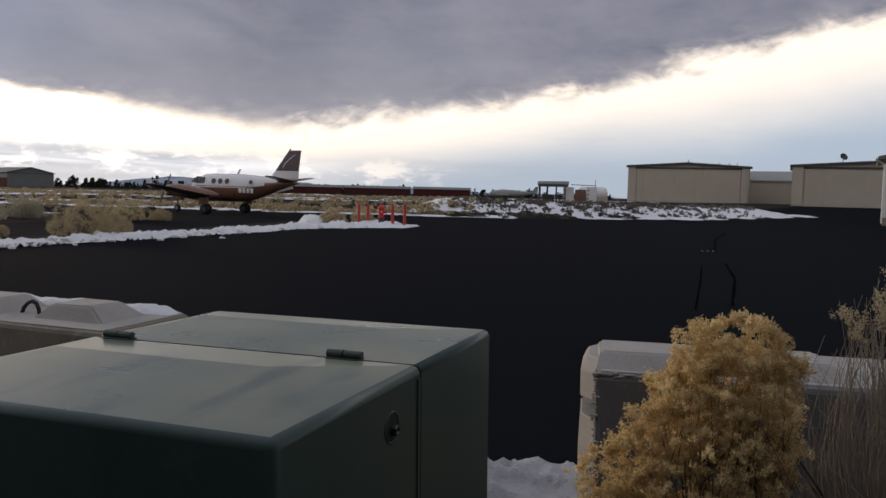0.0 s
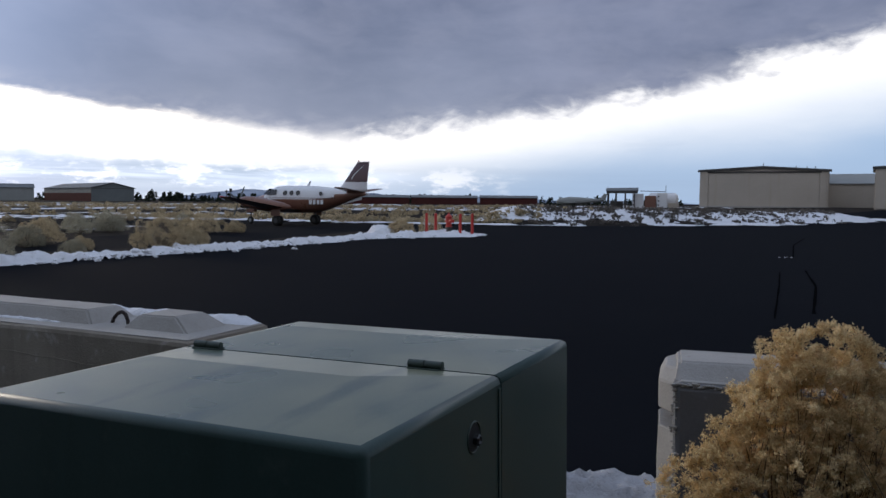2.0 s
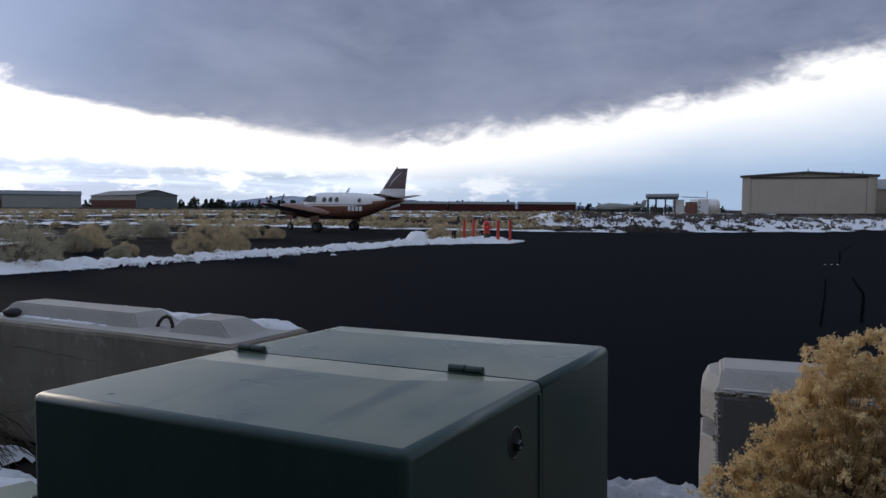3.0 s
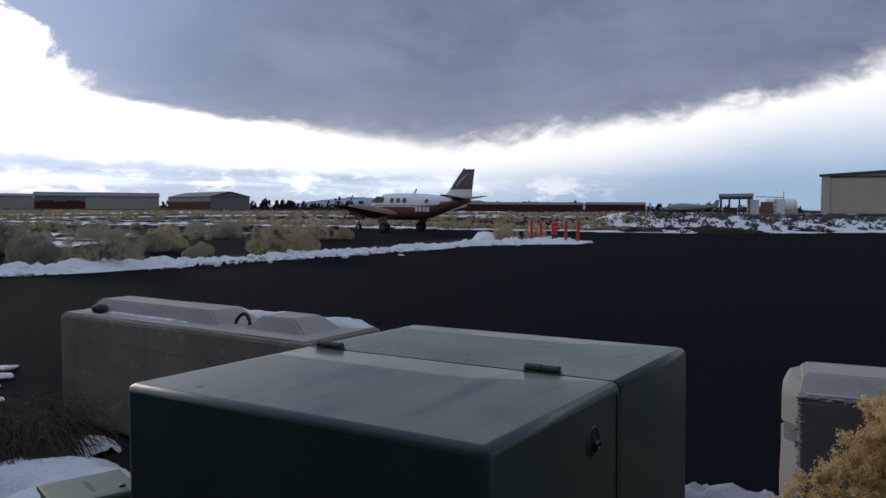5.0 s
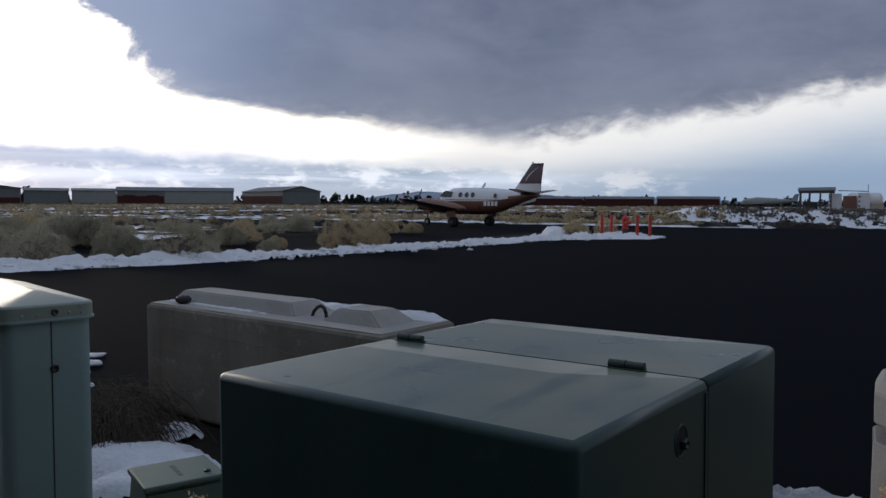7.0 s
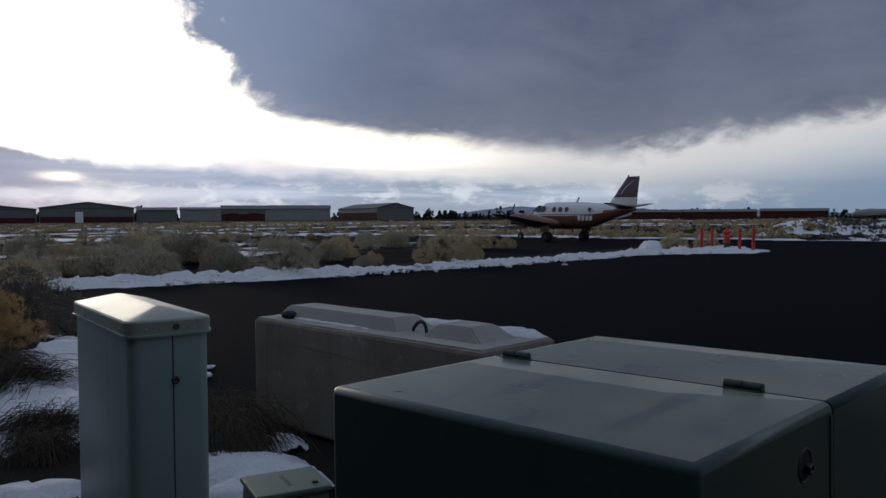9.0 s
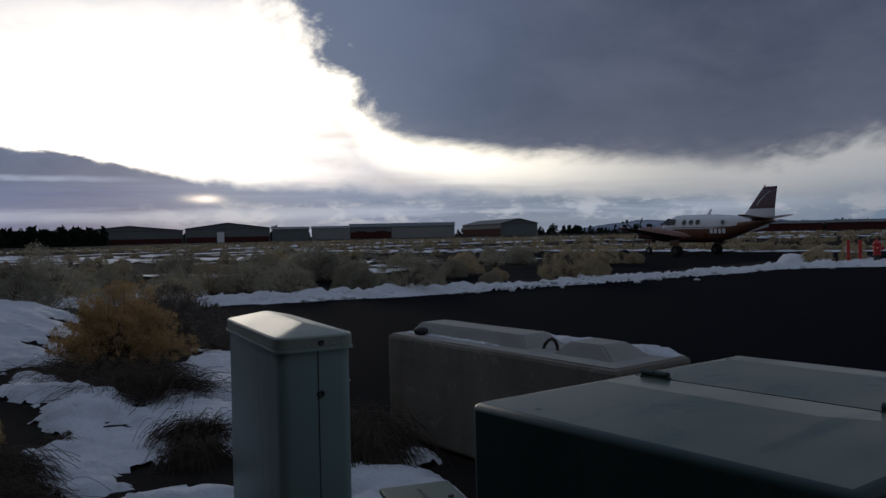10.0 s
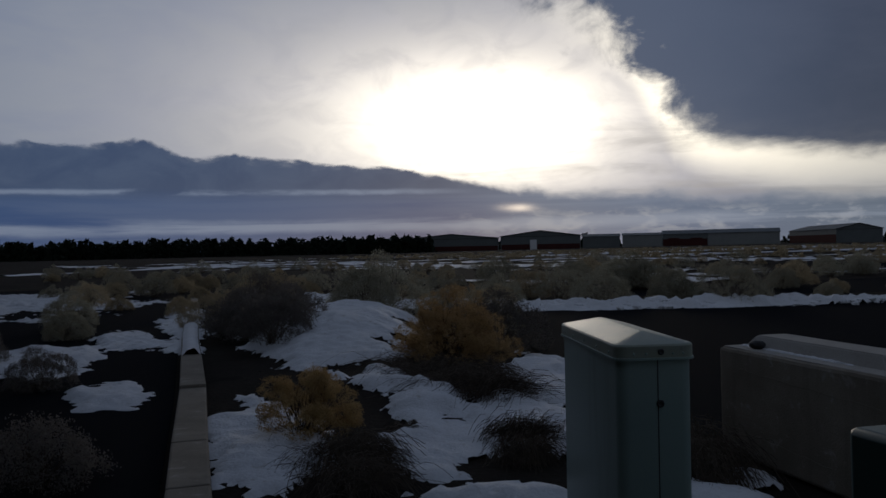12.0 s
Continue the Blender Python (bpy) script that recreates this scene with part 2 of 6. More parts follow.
# ---- materials ----
def material(name, colour, rough=0.6, metal=0.0, second=None, scale=6.0, fine=60.0, spread=0.5, bump=0.2, depth=0.01,
             third=None, streak=None, spec=0.5, random_by=0.0, coat=0.0):
    """Two-scale procedural surface: colour and second mixed by coarse noise, fine grain on top, bump."""
    m = bpy.data.materials.new(name)
    m.use_nodes = True
    m.node_tree.nodes.clear()
    g = Graph(m.node_tree)
    place = g.node("ShaderNodeTexCoord").outputs["Object"]
    bsdf = g.node("ShaderNodeBsdfPrincipled")
    second = second or tuple(c * 0.7 for c in colour)
    coarse = g.noise(place, scale, 5.0, 0.6, 0.2)
    grain = g.noise(place, fine, 3.0, 0.6)
    col = g.mix(g.step(coarse, 0.5 - spread / 2, 0.5 + spread / 2), colour, second)
    col = g.mix(g.math("MULTIPLY", g.math("SUBTRACT", grain, 0.3, clamp=True), 0.55), col, tuple(c * 0.45 for c in colour))
    if third:
        spots = g.noise(place, scale * 3.3, 6.0, 0.7, 0.6)
        col = g.mix(g.math("MULTIPLY", g.step(spots, 0.56, 0.72), 0.8), col, third)
    if streak:
        mapping = g.node("ShaderNodeMapping")
        g.put(mapping.inputs[0], place)
        mapping.inputs["Scale"].default_value = (1.0, 1.0, 0.07)
        runs = g.noise(mapping.outputs[0], scale * 4.0, 4.0, 0.6)
        col = g.mix(g.math("MULTIPLY", g.step(runs, 0.52, 0.74), 0.6), col, streak)
    if random_by:
        info = g.node("ShaderNodeObjectInfo").outputs["Random"]
        col = g.mix(g.math("MULTIPLY", info, random_by), col, tuple(c * 0.4 for c in colour))
    g.put(bsdf.inputs["Base Color"], col)
    g.put(bsdf.inputs["Roughness"], g.math("ADD", g.math("MULTIPLY", coarse, 0.16), rough - 0.08, clamp=True))
    bsdf.inputs["Metallic"].default_value = metal
    bsdf.inputs["Specular IOR Level"].default_value = spec
    bsdf.inputs["Coat Weight"].default_value = coat
    if bump:
        b = g.node("ShaderNodeBump")
        b.inputs["Strength"].default_value = bump
        b.inputs["Distance"].default_value = depth
        g.put(b.inputs["Height"], g.math("ADD", grain, g.math("MULTIPLY", coarse, 0.8)))
        g.put(bsdf.inputs["Normal"], b.outputs[0])
    g.put(g.node("ShaderNodeOutputMaterial").inputs[0], bsdf.outputs[0])
    return m


ASPHALT = material("asphalt", (0.0066, 0.0079, 0.0110), 0.95, second=(0.0094, 0.0106, 0.0138), scale=0.25, fine=55, bump=0.5, depth=0.006, third=(0.0095, 0.0095, 0.0115), spec=0.01)
SEALER = material("crack_sealer", (0.0045, 0.0047, 0.0055), 0.8, spec=0.0, bump=0)
SOIL = material("cinder_soil", (0.020, 0.018, 0.017), 0.95, second=(0.042, 0.036, 0.030), scale=0.5, fine=18, bump=0.8, depth=0.03, third=(0.014, 0.012, 0.012), spec=0.02)
# dirty snow, darkened further to hold the shade of the cabinet
SHADED_DIRTY_SNOW = material("shaded_dirty_snow", (0.46, 0.46, 0.48), 0.8, second=(0.36, 0.355, 0.36), scale=5.0, fine=60, bump=0.8, depth=0.015, third=(0.22, 0.21, 0.20), spec=0.2)
SNOW = material("snow", (0.80, 0.81, 0.84), 0.7, second=(0.70, 0.71, 0.74), scale=2.5, fine=35, bump=0.6, depth=0.02, third=(0.5, 0.48, 0.45), spec=0.3)
# cabinet sides, darkened for their shade; the top plates take a lighter copy
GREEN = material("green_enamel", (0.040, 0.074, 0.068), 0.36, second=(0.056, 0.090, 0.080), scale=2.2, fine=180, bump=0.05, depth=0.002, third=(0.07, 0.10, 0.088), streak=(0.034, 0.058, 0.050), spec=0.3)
def lit_top_enamel():
    """Enamel lightened for light from above: chalky patches, dark damp smears that run towards the front, fine grit."""
    m = bpy.data.materials.new("lit_top_green_enamel")
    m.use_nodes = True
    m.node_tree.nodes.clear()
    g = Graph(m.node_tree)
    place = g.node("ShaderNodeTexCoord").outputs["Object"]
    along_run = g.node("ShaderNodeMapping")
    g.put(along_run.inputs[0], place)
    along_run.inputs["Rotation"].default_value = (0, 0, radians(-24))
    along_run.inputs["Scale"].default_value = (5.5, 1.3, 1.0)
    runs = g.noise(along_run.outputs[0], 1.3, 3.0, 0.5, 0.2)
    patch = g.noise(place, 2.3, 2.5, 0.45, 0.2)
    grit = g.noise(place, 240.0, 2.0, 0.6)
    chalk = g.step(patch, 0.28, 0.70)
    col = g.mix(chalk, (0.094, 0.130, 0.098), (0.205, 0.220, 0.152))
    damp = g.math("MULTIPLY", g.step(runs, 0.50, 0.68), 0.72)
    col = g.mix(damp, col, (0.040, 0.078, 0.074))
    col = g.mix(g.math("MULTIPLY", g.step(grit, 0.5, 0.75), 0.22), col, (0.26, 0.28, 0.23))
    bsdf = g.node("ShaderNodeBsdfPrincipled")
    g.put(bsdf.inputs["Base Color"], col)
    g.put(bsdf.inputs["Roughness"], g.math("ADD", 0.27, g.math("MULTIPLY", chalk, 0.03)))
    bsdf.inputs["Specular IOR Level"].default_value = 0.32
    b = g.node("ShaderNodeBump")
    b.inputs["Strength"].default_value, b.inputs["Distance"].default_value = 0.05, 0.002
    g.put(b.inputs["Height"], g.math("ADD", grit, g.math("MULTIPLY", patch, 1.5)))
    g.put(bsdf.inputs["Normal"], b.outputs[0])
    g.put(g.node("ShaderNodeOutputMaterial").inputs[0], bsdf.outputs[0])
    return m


LIT_TOP_GREEN = lit_top_enamel()
# pedestal cap: the low sun's warm light is put into its colour
CAP_GREEN = material("sunlit_pale_green_enamel", (0.37, 0.39, 0.29), 0.42, second=(0.31, 0.36, 0.31), scale=4.0, fine=160, bump=0.08, depth=0.002, third=(0.22, 0.25, 0.21), spec=0.5)
GREEN_DARK = material("dark_green_hinge", (0.05, 0.075, 0.06), 0.5, scale=20, fine=120, bump=0.1)
PALE_GREEN = material("pale_green_enamel", (0.31, 0.42, 0.39), 0.38, second=(0.345, 0.445, 0.41), scale=2.0, fine=160, bump=0.05, depth=0.002, streak=(0.22, 0.29, 0.26), spec=0.5)
SPLICE_GREEN = material("faded_green_plastic", (0.13, 0.18, 0.145), 0.6, second=(0.16, 0.20, 0.165), scale=5, fine=120, bump=0.08)
STEEL = material("dark_steel", (0.10, 0.10, 0.10), 0.45, metal=0.8, scale=30, fine=150, bump=0.1)
RUBBER = material("black_rubber", (0.012, 0.012, 0.012), 0.75, scale=20, fine=100, bump=0.1)
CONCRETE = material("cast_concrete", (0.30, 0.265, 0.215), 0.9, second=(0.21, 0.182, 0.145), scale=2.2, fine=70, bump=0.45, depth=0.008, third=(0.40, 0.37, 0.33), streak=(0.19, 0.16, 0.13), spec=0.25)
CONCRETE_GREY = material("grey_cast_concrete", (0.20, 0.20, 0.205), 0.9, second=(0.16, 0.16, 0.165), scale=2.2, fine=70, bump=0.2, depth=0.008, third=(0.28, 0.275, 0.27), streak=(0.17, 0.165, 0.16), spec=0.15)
CONCRETE_TOP = material("pale_concrete", (0.42, 0.40, 0.37), 0.9, second=(0.36, 0.34, 0.31), scale=3.0, fine=80, bump=0.45, depth=0.008, third=(0.30, 0.28, 0.25), spec=0.25)
STONE = material("black_cobble", (0.03, 0.03, 0.033), 0.6, scale=12, fine=90, bump=0.4)
RUST = material("rusty_rebar", (0.035, 0.022, 0.018), 0.75, scale=30, fine=150, bump=0.3)
WHITE_PAINT = material("white_gloss_paint", (0.78, 0.78, 0.79), 0.25, second=(0.72, 0.72, 0.74), scale=1.0, fine=30, bump=0.02, coat=0.4)
BROWN_PAINT = material("bronze_metallic_paint", (0.215, 0.105, 0.07), 0.3, metal=0.25, second=(0.17, 0.08, 0.055), scale=0.8, fine=40, bump=0.02, coat=0.4)
MAROON_PAINT = material("maroon_gloss_paint", (0.07, 0.018, 0.022), 0.3, second=(0.05, 0.014, 0.018), scale=0.8, fine=40, bump=0.02, coat=0.4)
DARK_GLASS = material("dark_glazing", (0.012, 0.014, 0.018), 0.08, bump=0, spec=0.8)
RED_PAINT = material("red_enamel", (0.46, 0.032, 0.025), 0.45, second=(0.45, 0.03, 0.022), scale=6, fine=80, bump=0.1)
TAN_METAL = material("tan_sheet_metal", (0.47, 0.415, 0.345), 0.6, second=(0.43, 0.38, 0.315), scale=0.4, fine=12, bump=0.05, streak=(0.39, 0.335, 0.262))
GREY_METAL = material("grey_sheet_metal", (0.165, 0.18, 0.18), 0.7, spec=0.2, second=(0.14, 0.155, 0.155), scale=0.3, fine=10, bump=0.05)
PALE_METAL = material("pale_sheet_metal", (0.30, 0.31, 0.30), 0.7, spec=0.2, second=(0.26, 0.27, 0.26), scale=0.3, fine=10, bump=0.05)
RED_METAL = material("barn_red_sheet_metal", (0.066, 0.024, 0.023), 0.85, spec=0.05, second=(0.085, 0.031, 0.029), scale=0.3, fine=10, bump=0.05)
ROOF_METAL = material("grey_roof_metal", (0.18, 0.19, 0.195), 0.7, spec=0.15, second=(0.15, 0.16, 0.165), scale=0.3, fine=10, bump=0.05)
TRIM_DARK = material("dark_trim", (0.06, 0.055, 0.05), 0.6, scale=3, fine=30)
CREAM_METAL = material("cream_siding", (0.52, 0.48, 0.34), 0.6, second=(0.47, 0.44, 0.31), scale=0.6, fine=14, bump=0.05)
BLOCKER_DARK = material("dark_blocker", (0.022, 0.022, 0.023), 0.8, scale=0.5, fine=8)
PINE = material("dark_pine", (0.022, 0.032, 0.02), 0.9, second=(0.014, 0.02, 0.014), scale=0.3, fine=3, spec=0.1)
# blue haze of distance is mixed into the hill and snow colours
HILL = material("hazy_snowy_hill", (0.16, 0.20, 0.27), 1.0, second=(0.42, 0.46, 0.54), scale=0.004, fine=0.03, bump=0, spec=0.0)
TWIG = material("grey_twig", (0.17, 0.14, 0.11), 0.95, second=(0.11, 0.09, 0.07), scale=6, fine=60, bump=0, spec=0.1)
PALE_TWIG = material("pale_grey_twig", (0.30, 0.275, 0.24), 0.95, second=(0.19, 0.17, 0.15), scale=6, fine=60, bump=0, spec=0.1)
DEAD = material("dead_brown_stems", (0.055, 0.043, 0.036), 0.95, second=(0.10, 0.08, 0.062), scale=6, fine=60, bump=0, spec=0.1)


def leaf_material(name, colour, second, vary=0.35, plants=None):
    """Dry leaves and seed heads: light passes through; every clump and plant differs a little."""
    m = bpy.data.materials.new(name)
    m.use_nodes = True
    m.node_tree.nodes.clear()
    g = Graph(m.node_tree)
    place = g.node("ShaderNodeTexCoord").outputs["Object"]
    island = g.node("ShaderNodeNewGeometry").outputs["Random Per Island"]
    info = g.node("ShaderNodeObjectInfo").outputs["Random"]
    col = g.mix(g.step(g.noise(place, 5.0, 3.0), 0.35, 0.65), colour, second)
    col = g.mix(g.math("MULTIPLY", island, vary), col, tuple(min(1, c * 1.5) for c in colour))
    col = g.mix(g.math("MULTIPLY", info, vary if plants is None else plants), col, tuple(c * 0.5 for c in second))
    a, b = g.node("ShaderNodeBsdfDiffuse"), g.node("ShaderNodeBsdfTranslucent")
    g.put(a.inputs[0], col)
    g.put(b.inputs[0], col)
    mix = g.node("ShaderNodeMixShader")
    mix.inputs[0].default_value = 0.42
    g.put(mix.inputs[1], a.outputs[0])
    g.put(mix.inputs[2], b.outputs[0])
    g.put(g.node("ShaderNodeOutputMaterial").inputs[0], mix.outputs[0])
    return m


FLOWER = leaf_material("dry_golden_seedheads", (0.80, 0.61, 0.375), (0.56, 0.385, 0.195), 0.7, 0.02)
BROWN_GOLD = leaf_material("brown_seedheads", (0.50, 0.35, 0.17), (0.30, 0.20, 0.10), 0.5, 0.05)
RUSSET = leaf_material("russet_seedheads", (0.52, 0.38, 0.18), (0.38, 0.26, 0.12))
SAGE = leaf_material("grey_green_sage", (0.44, 0.42, 0.33), (0.33, 0.30, 0.21), 0.6, 0.45)
STRAW = leaf_material("straw_rabbitbrush", (0.54, 0.455, 0.30), (0.39, 0.325, 0.21), 0.55, 0.45)
DRY_BRUSH = leaf_material("dark_dry_brush", (0.22, 0.20, 0.18), (0.15, 0.135, 0.12), 0.5)
OLIVE_HEADS = leaf_material("dull_seedheads", (0.46, 0.40, 0.27), (0.34, 0.29, 0.19), 0.5)

# ---- mesh helpers ----
def part(name, bm, mat, parent=None, label="", smooth=False):
    me = bpy.data.meshes.new(name)
    bm.normal_update()
    bm.to_mesh(me)
    bm.free()
    if smooth:
        me.polygons.foreach_set("use_smooth", [True] * len(me.polygons))
    for m in (mat if isinstance(mat, (list, tuple)) else [mat]):
        me.materials.append(m)
    ob = new(name, me)
    if parent is not None:
        ob.parent = parent
    if label:
        tagged(ob, label)
    return ob


def mesh_part(name, verts, faces, mat, parent=None, label="", smooth=False):
    me = bpy.data.meshes.new(name)
    me.from_pydata(verts, [], faces)
    if smooth:
        me.polygons.foreach_set("use_smooth", [True] * len(me.polygons))
    for m in (mat if isinstance(mat, (list, tuple)) else [mat]):
        me.materials.append(m)
    ob = new(name, me)
    if parent is not None:
        ob.parent = parent
    if label:
        tagged(ob, label)
    return ob


def thing(name, m, label, category, group="", kind=""):
    ob = new(name)
    ob.empty_display_size = 0.2
    ob.matrix_world = m
    return tagged(ob, label, category, group, kind)


def box(bm, x0, x1, y0, y1, z0, z1, bevel=0.0, segments=2, m=None):
    made = bmesh.ops.create_cube(bm, size=1.0, matrix=Matrix.Translation(((x0 + x1) / 2, (y0 + y1) / 2, (z0 + z1) / 2)) @ Matrix.Diagonal((x1 - x0, y1 - y0, z1 - z0, 1)))
    verts = made["verts"]
    if bevel:
        edges = list({e for v in verts for e in v.link_edges})
        out = bmesh.ops.bevel(bm, geom=edges, offset=bevel, segments=segments, profile=0.6, affect="EDGES")
        verts = [v for v in out["verts"]]
    if m is not None:
        bmesh.ops.transform(bm, matrix=m, verts=verts)
    return verts


def a_box(x0, x1, y0, y1, z0, z1, bevel=0.0, segments=2):
    bm = bmesh.new()
    box(bm, x0, x1, y0, y1, z0, z1, bevel, segments)
    return bm


def rod(bm, a, b, r0, r1=None, sides=8):
    """A closed tapered rod from a to b."""
    a, b = Vector(a), Vector(b)
    r1 = r0 if r1 is None else r1
    turn = (b - a).to_track_quat("Z", "Y").to_matrix()
    rings = []
    for c, r in ((a, r0), (b, r1)):
        rings.append([bm.verts.new(c + turn @ Vector((r * math.cos(2 * math.pi * k / sides), r * math.sin(2 * math.pi * k / sides), 0))) for k in range(sides)])
    for k in range(sides):
        bm.faces.new((rings[0][k], rings[0][(k + 1) % sides], rings[1][(k + 1) % sides], rings[1][k]))
    bm.faces.new(rings[0][::-1])
    bm.faces.new(rings[1])


def a_rod(a, b, r0, r1=None, sides=12):
    bm = bmesh.new()
    rod(bm, a, b, r0, r1, sides)
    return bm


def loft(sections, close=True):
    """A skin through rings of points."""
    bm = bmesh.new()
    rings = [[bm.verts.new(p) for p in ring] for ring in sections]
    n = len(rings[0])
    for a, b in zip(rings, rings[1:]):
        for k in range(n):
            bm.faces.new((a[k], a[(k + 1) % n], b[(k + 1) % n], b[k]))
    if close:
        bm.faces.new(rings[0][::-1])
        bm.faces.new(rings[-1])
    bmesh.ops.recalc_face_normals(bm, faces=bm.faces[:])
    return bm


def lathe(profile, sides=20, m=None):
    """A turned body from (radius, height) rows."""
    bm = loft([[(r * math.cos(2 * math.pi * k / sides), r * math.sin(2 * math.pi * k / sides), z) for k in range(sides)] for r, z in profile])
    if m is not None:
        bmesh.ops.transform(bm, matrix=m, verts=bm.verts[:])
    return bm


def smooth01(u):
    u = np.clip(u, 0, 1)
    return u * u * (3 - 2 * u)


# ---- ground ----
AZ_ROWS, AZ_RISE = [-180, -90, -21, 5, 27, 60, 90, 180], [0, 1.4, 1.4, 0.6, 0.4, -0.3, -0.4, 0]


def along(x, y, line):
    """Distance from (x, y) to a polyline, and how far along it (0 to 1)."""
    best, where = np.full(np.shape(x), 1e9), np.zeros(np.shape(x))
    total = len(line) - 1
    for k, ((ax, ay), (bx, by)) in enumerate(zip(line, line[1:])):
        dx, dy = bx - ax, by - ay
        u = np.clip(((x - ax) * dx + (y - ay) * dy) / (dx * dx + dy * dy), 0, 1)
        d = np.hypot(x - ax - u * dx, y - ay - u * dy)
        where = np.where(d < best, (k + u) / total, where)
        best = np.minimum(best, d)
    return best, where


BANK_LINE = [(0.5, 60.0), (6.0, 59.0), (12.0, 62.0), (18.0, 64.0), (25.0, 66.0)]


def height(x, y):
    """Height of the ground."""
    x, y = np.asarray(x, float), np.asarray(y, float)
    r, a = np.hypot(x, y), np.degrees(np.arctan2(-x, y))
    h = smooth01((r - 45) / 70) * np.interp(a, AZ_ROWS, AZ_RISE)
    d, u = along(x, y, BANK_LINE)
    h = h + (1.05 - 0.5 * u) * smooth01(1 - d / 5.0)
    # the snowy mound beyond the kerb, long from south-east to north-west
    along_m, across_m = -(x + 12.9) * 0.906 + (y - 6.2) * 0.423, (x + 12.9) * 0.423 + (y - 6.2) * 0.906
    h = h + 0.50 * smooth01(1.25 * (1 - np.hypot(along_m / 4.6, across_m / 2.0)))
    h = h + 0.10 * smooth01(1 - np.hypot((x + 8.5) / 4.0, (y - 4.0) / 3.0))
    return h


def build_ground():
    rads = np.concatenate([[0.0], np.geomspace(0.6, 4600, 150)])
    n = 288
    verts, faces = [], []
    for r in rads[1:]:
        for k in range(n):
            a = 2 * math.pi * k / n
            verts.append((r * math.sin(a), r * math.cos(a)))
    v = np.array(verts)
    z = height(v[:, 0], v[:, 1]) - 0.02
    pts = [(float(p[0]), float(p[1]), float(q)) for p, q in zip(v, z)] + [(0, 0, -0.02)]
    rings = len(rads) - 1
    for i in range(rings - 1):
        for k in range(n):
            a, b = i * n + k, i * n + (k + 1) % n
            faces.append((a, a + n, b + n, b))
    for k in range(n):
        faces.append((len(pts) - 1, k, (k + 1) % n))
    ob = mesh_part("ground", pts, faces, SOIL, smooth=True)
    return tagged(ob, "dark cinder soil with dry brush and old snow", "ground", kind="structure")


build_ground()


def sheet(name, outline, mat, label, category, step=1.5, lift=0.0, cut=None):
    """A surface that follows the ground inside an outline of (x, y) corners."""
    bm = bmesh.new()
    f = bm.faces.new([bm.verts.new((x, y, 0)) for x, y in outline])
    xs, ys = [p[0] for p in outline], [p[1] for p in outline]
    for axis, lo, hi in ((0, min(xs), max(xs)), (1, min(ys), max(ys))):
        for c in np.arange(math.ceil(lo / step) * step, hi, step):
            co, no = ((c, 0, 0), (1, 0, 0)) if axis == 0 else ((0, c, 0), (0, 1, 0))
            bmesh.ops.bisect_plane(bm, geom=bm.verts[:] + bm.edges[:] + bm.faces[:], plane_co=co, plane_no=no)
    bmesh.ops.triangulate(bm, faces=bm.faces[:])
    co = np.array([v.co[:] for v in bm.verts])
    z = height(co[:, 0], co[:, 1]) + lift
    for v, h in zip(bm.verts, z):
        v.co.z = h
    bmesh.ops.recalc_face_normals(bm, faces=bm.faces[:])
    if sum(f.normal.z for f in bm.faces) < 0:
        bmesh.ops.reverse_faces(bm, faces=bm.faces[:])
    return tagged(part(name, bm, mat, smooth=True), label, category, kind="structure")


# the apron with its lane round the berm
APRON = [(-6.5, 5.9), (-4.3, 4.75), (-1.0, 4.55), (3.0, 4.3), (30, 1.0), (60, 20), (62, 84), (40, 88), (24, 70), (27.4, 62.4), (15.7, 58.4),
         (8.8, 55.4), (4.6, 54.0), (-1.0, 53.4), (-6.6, 52.5), (-24, 57.0), (-60, 68.0), (-62, 60.0), (-30, 46.0), (-18, 40.5), (-16.6, 33.4), (-17.9, 27.9), (-19, 21),
         (-26, 19.0), (-44, 17), (-44, 13.0), (-24, 12.2), (-16, 11.6), (-12.2, 9.2)]
sheet("road", APRON, ASPHALT, "fresh black asphalt apron", "asphalt apron", 3.0, 0.004)


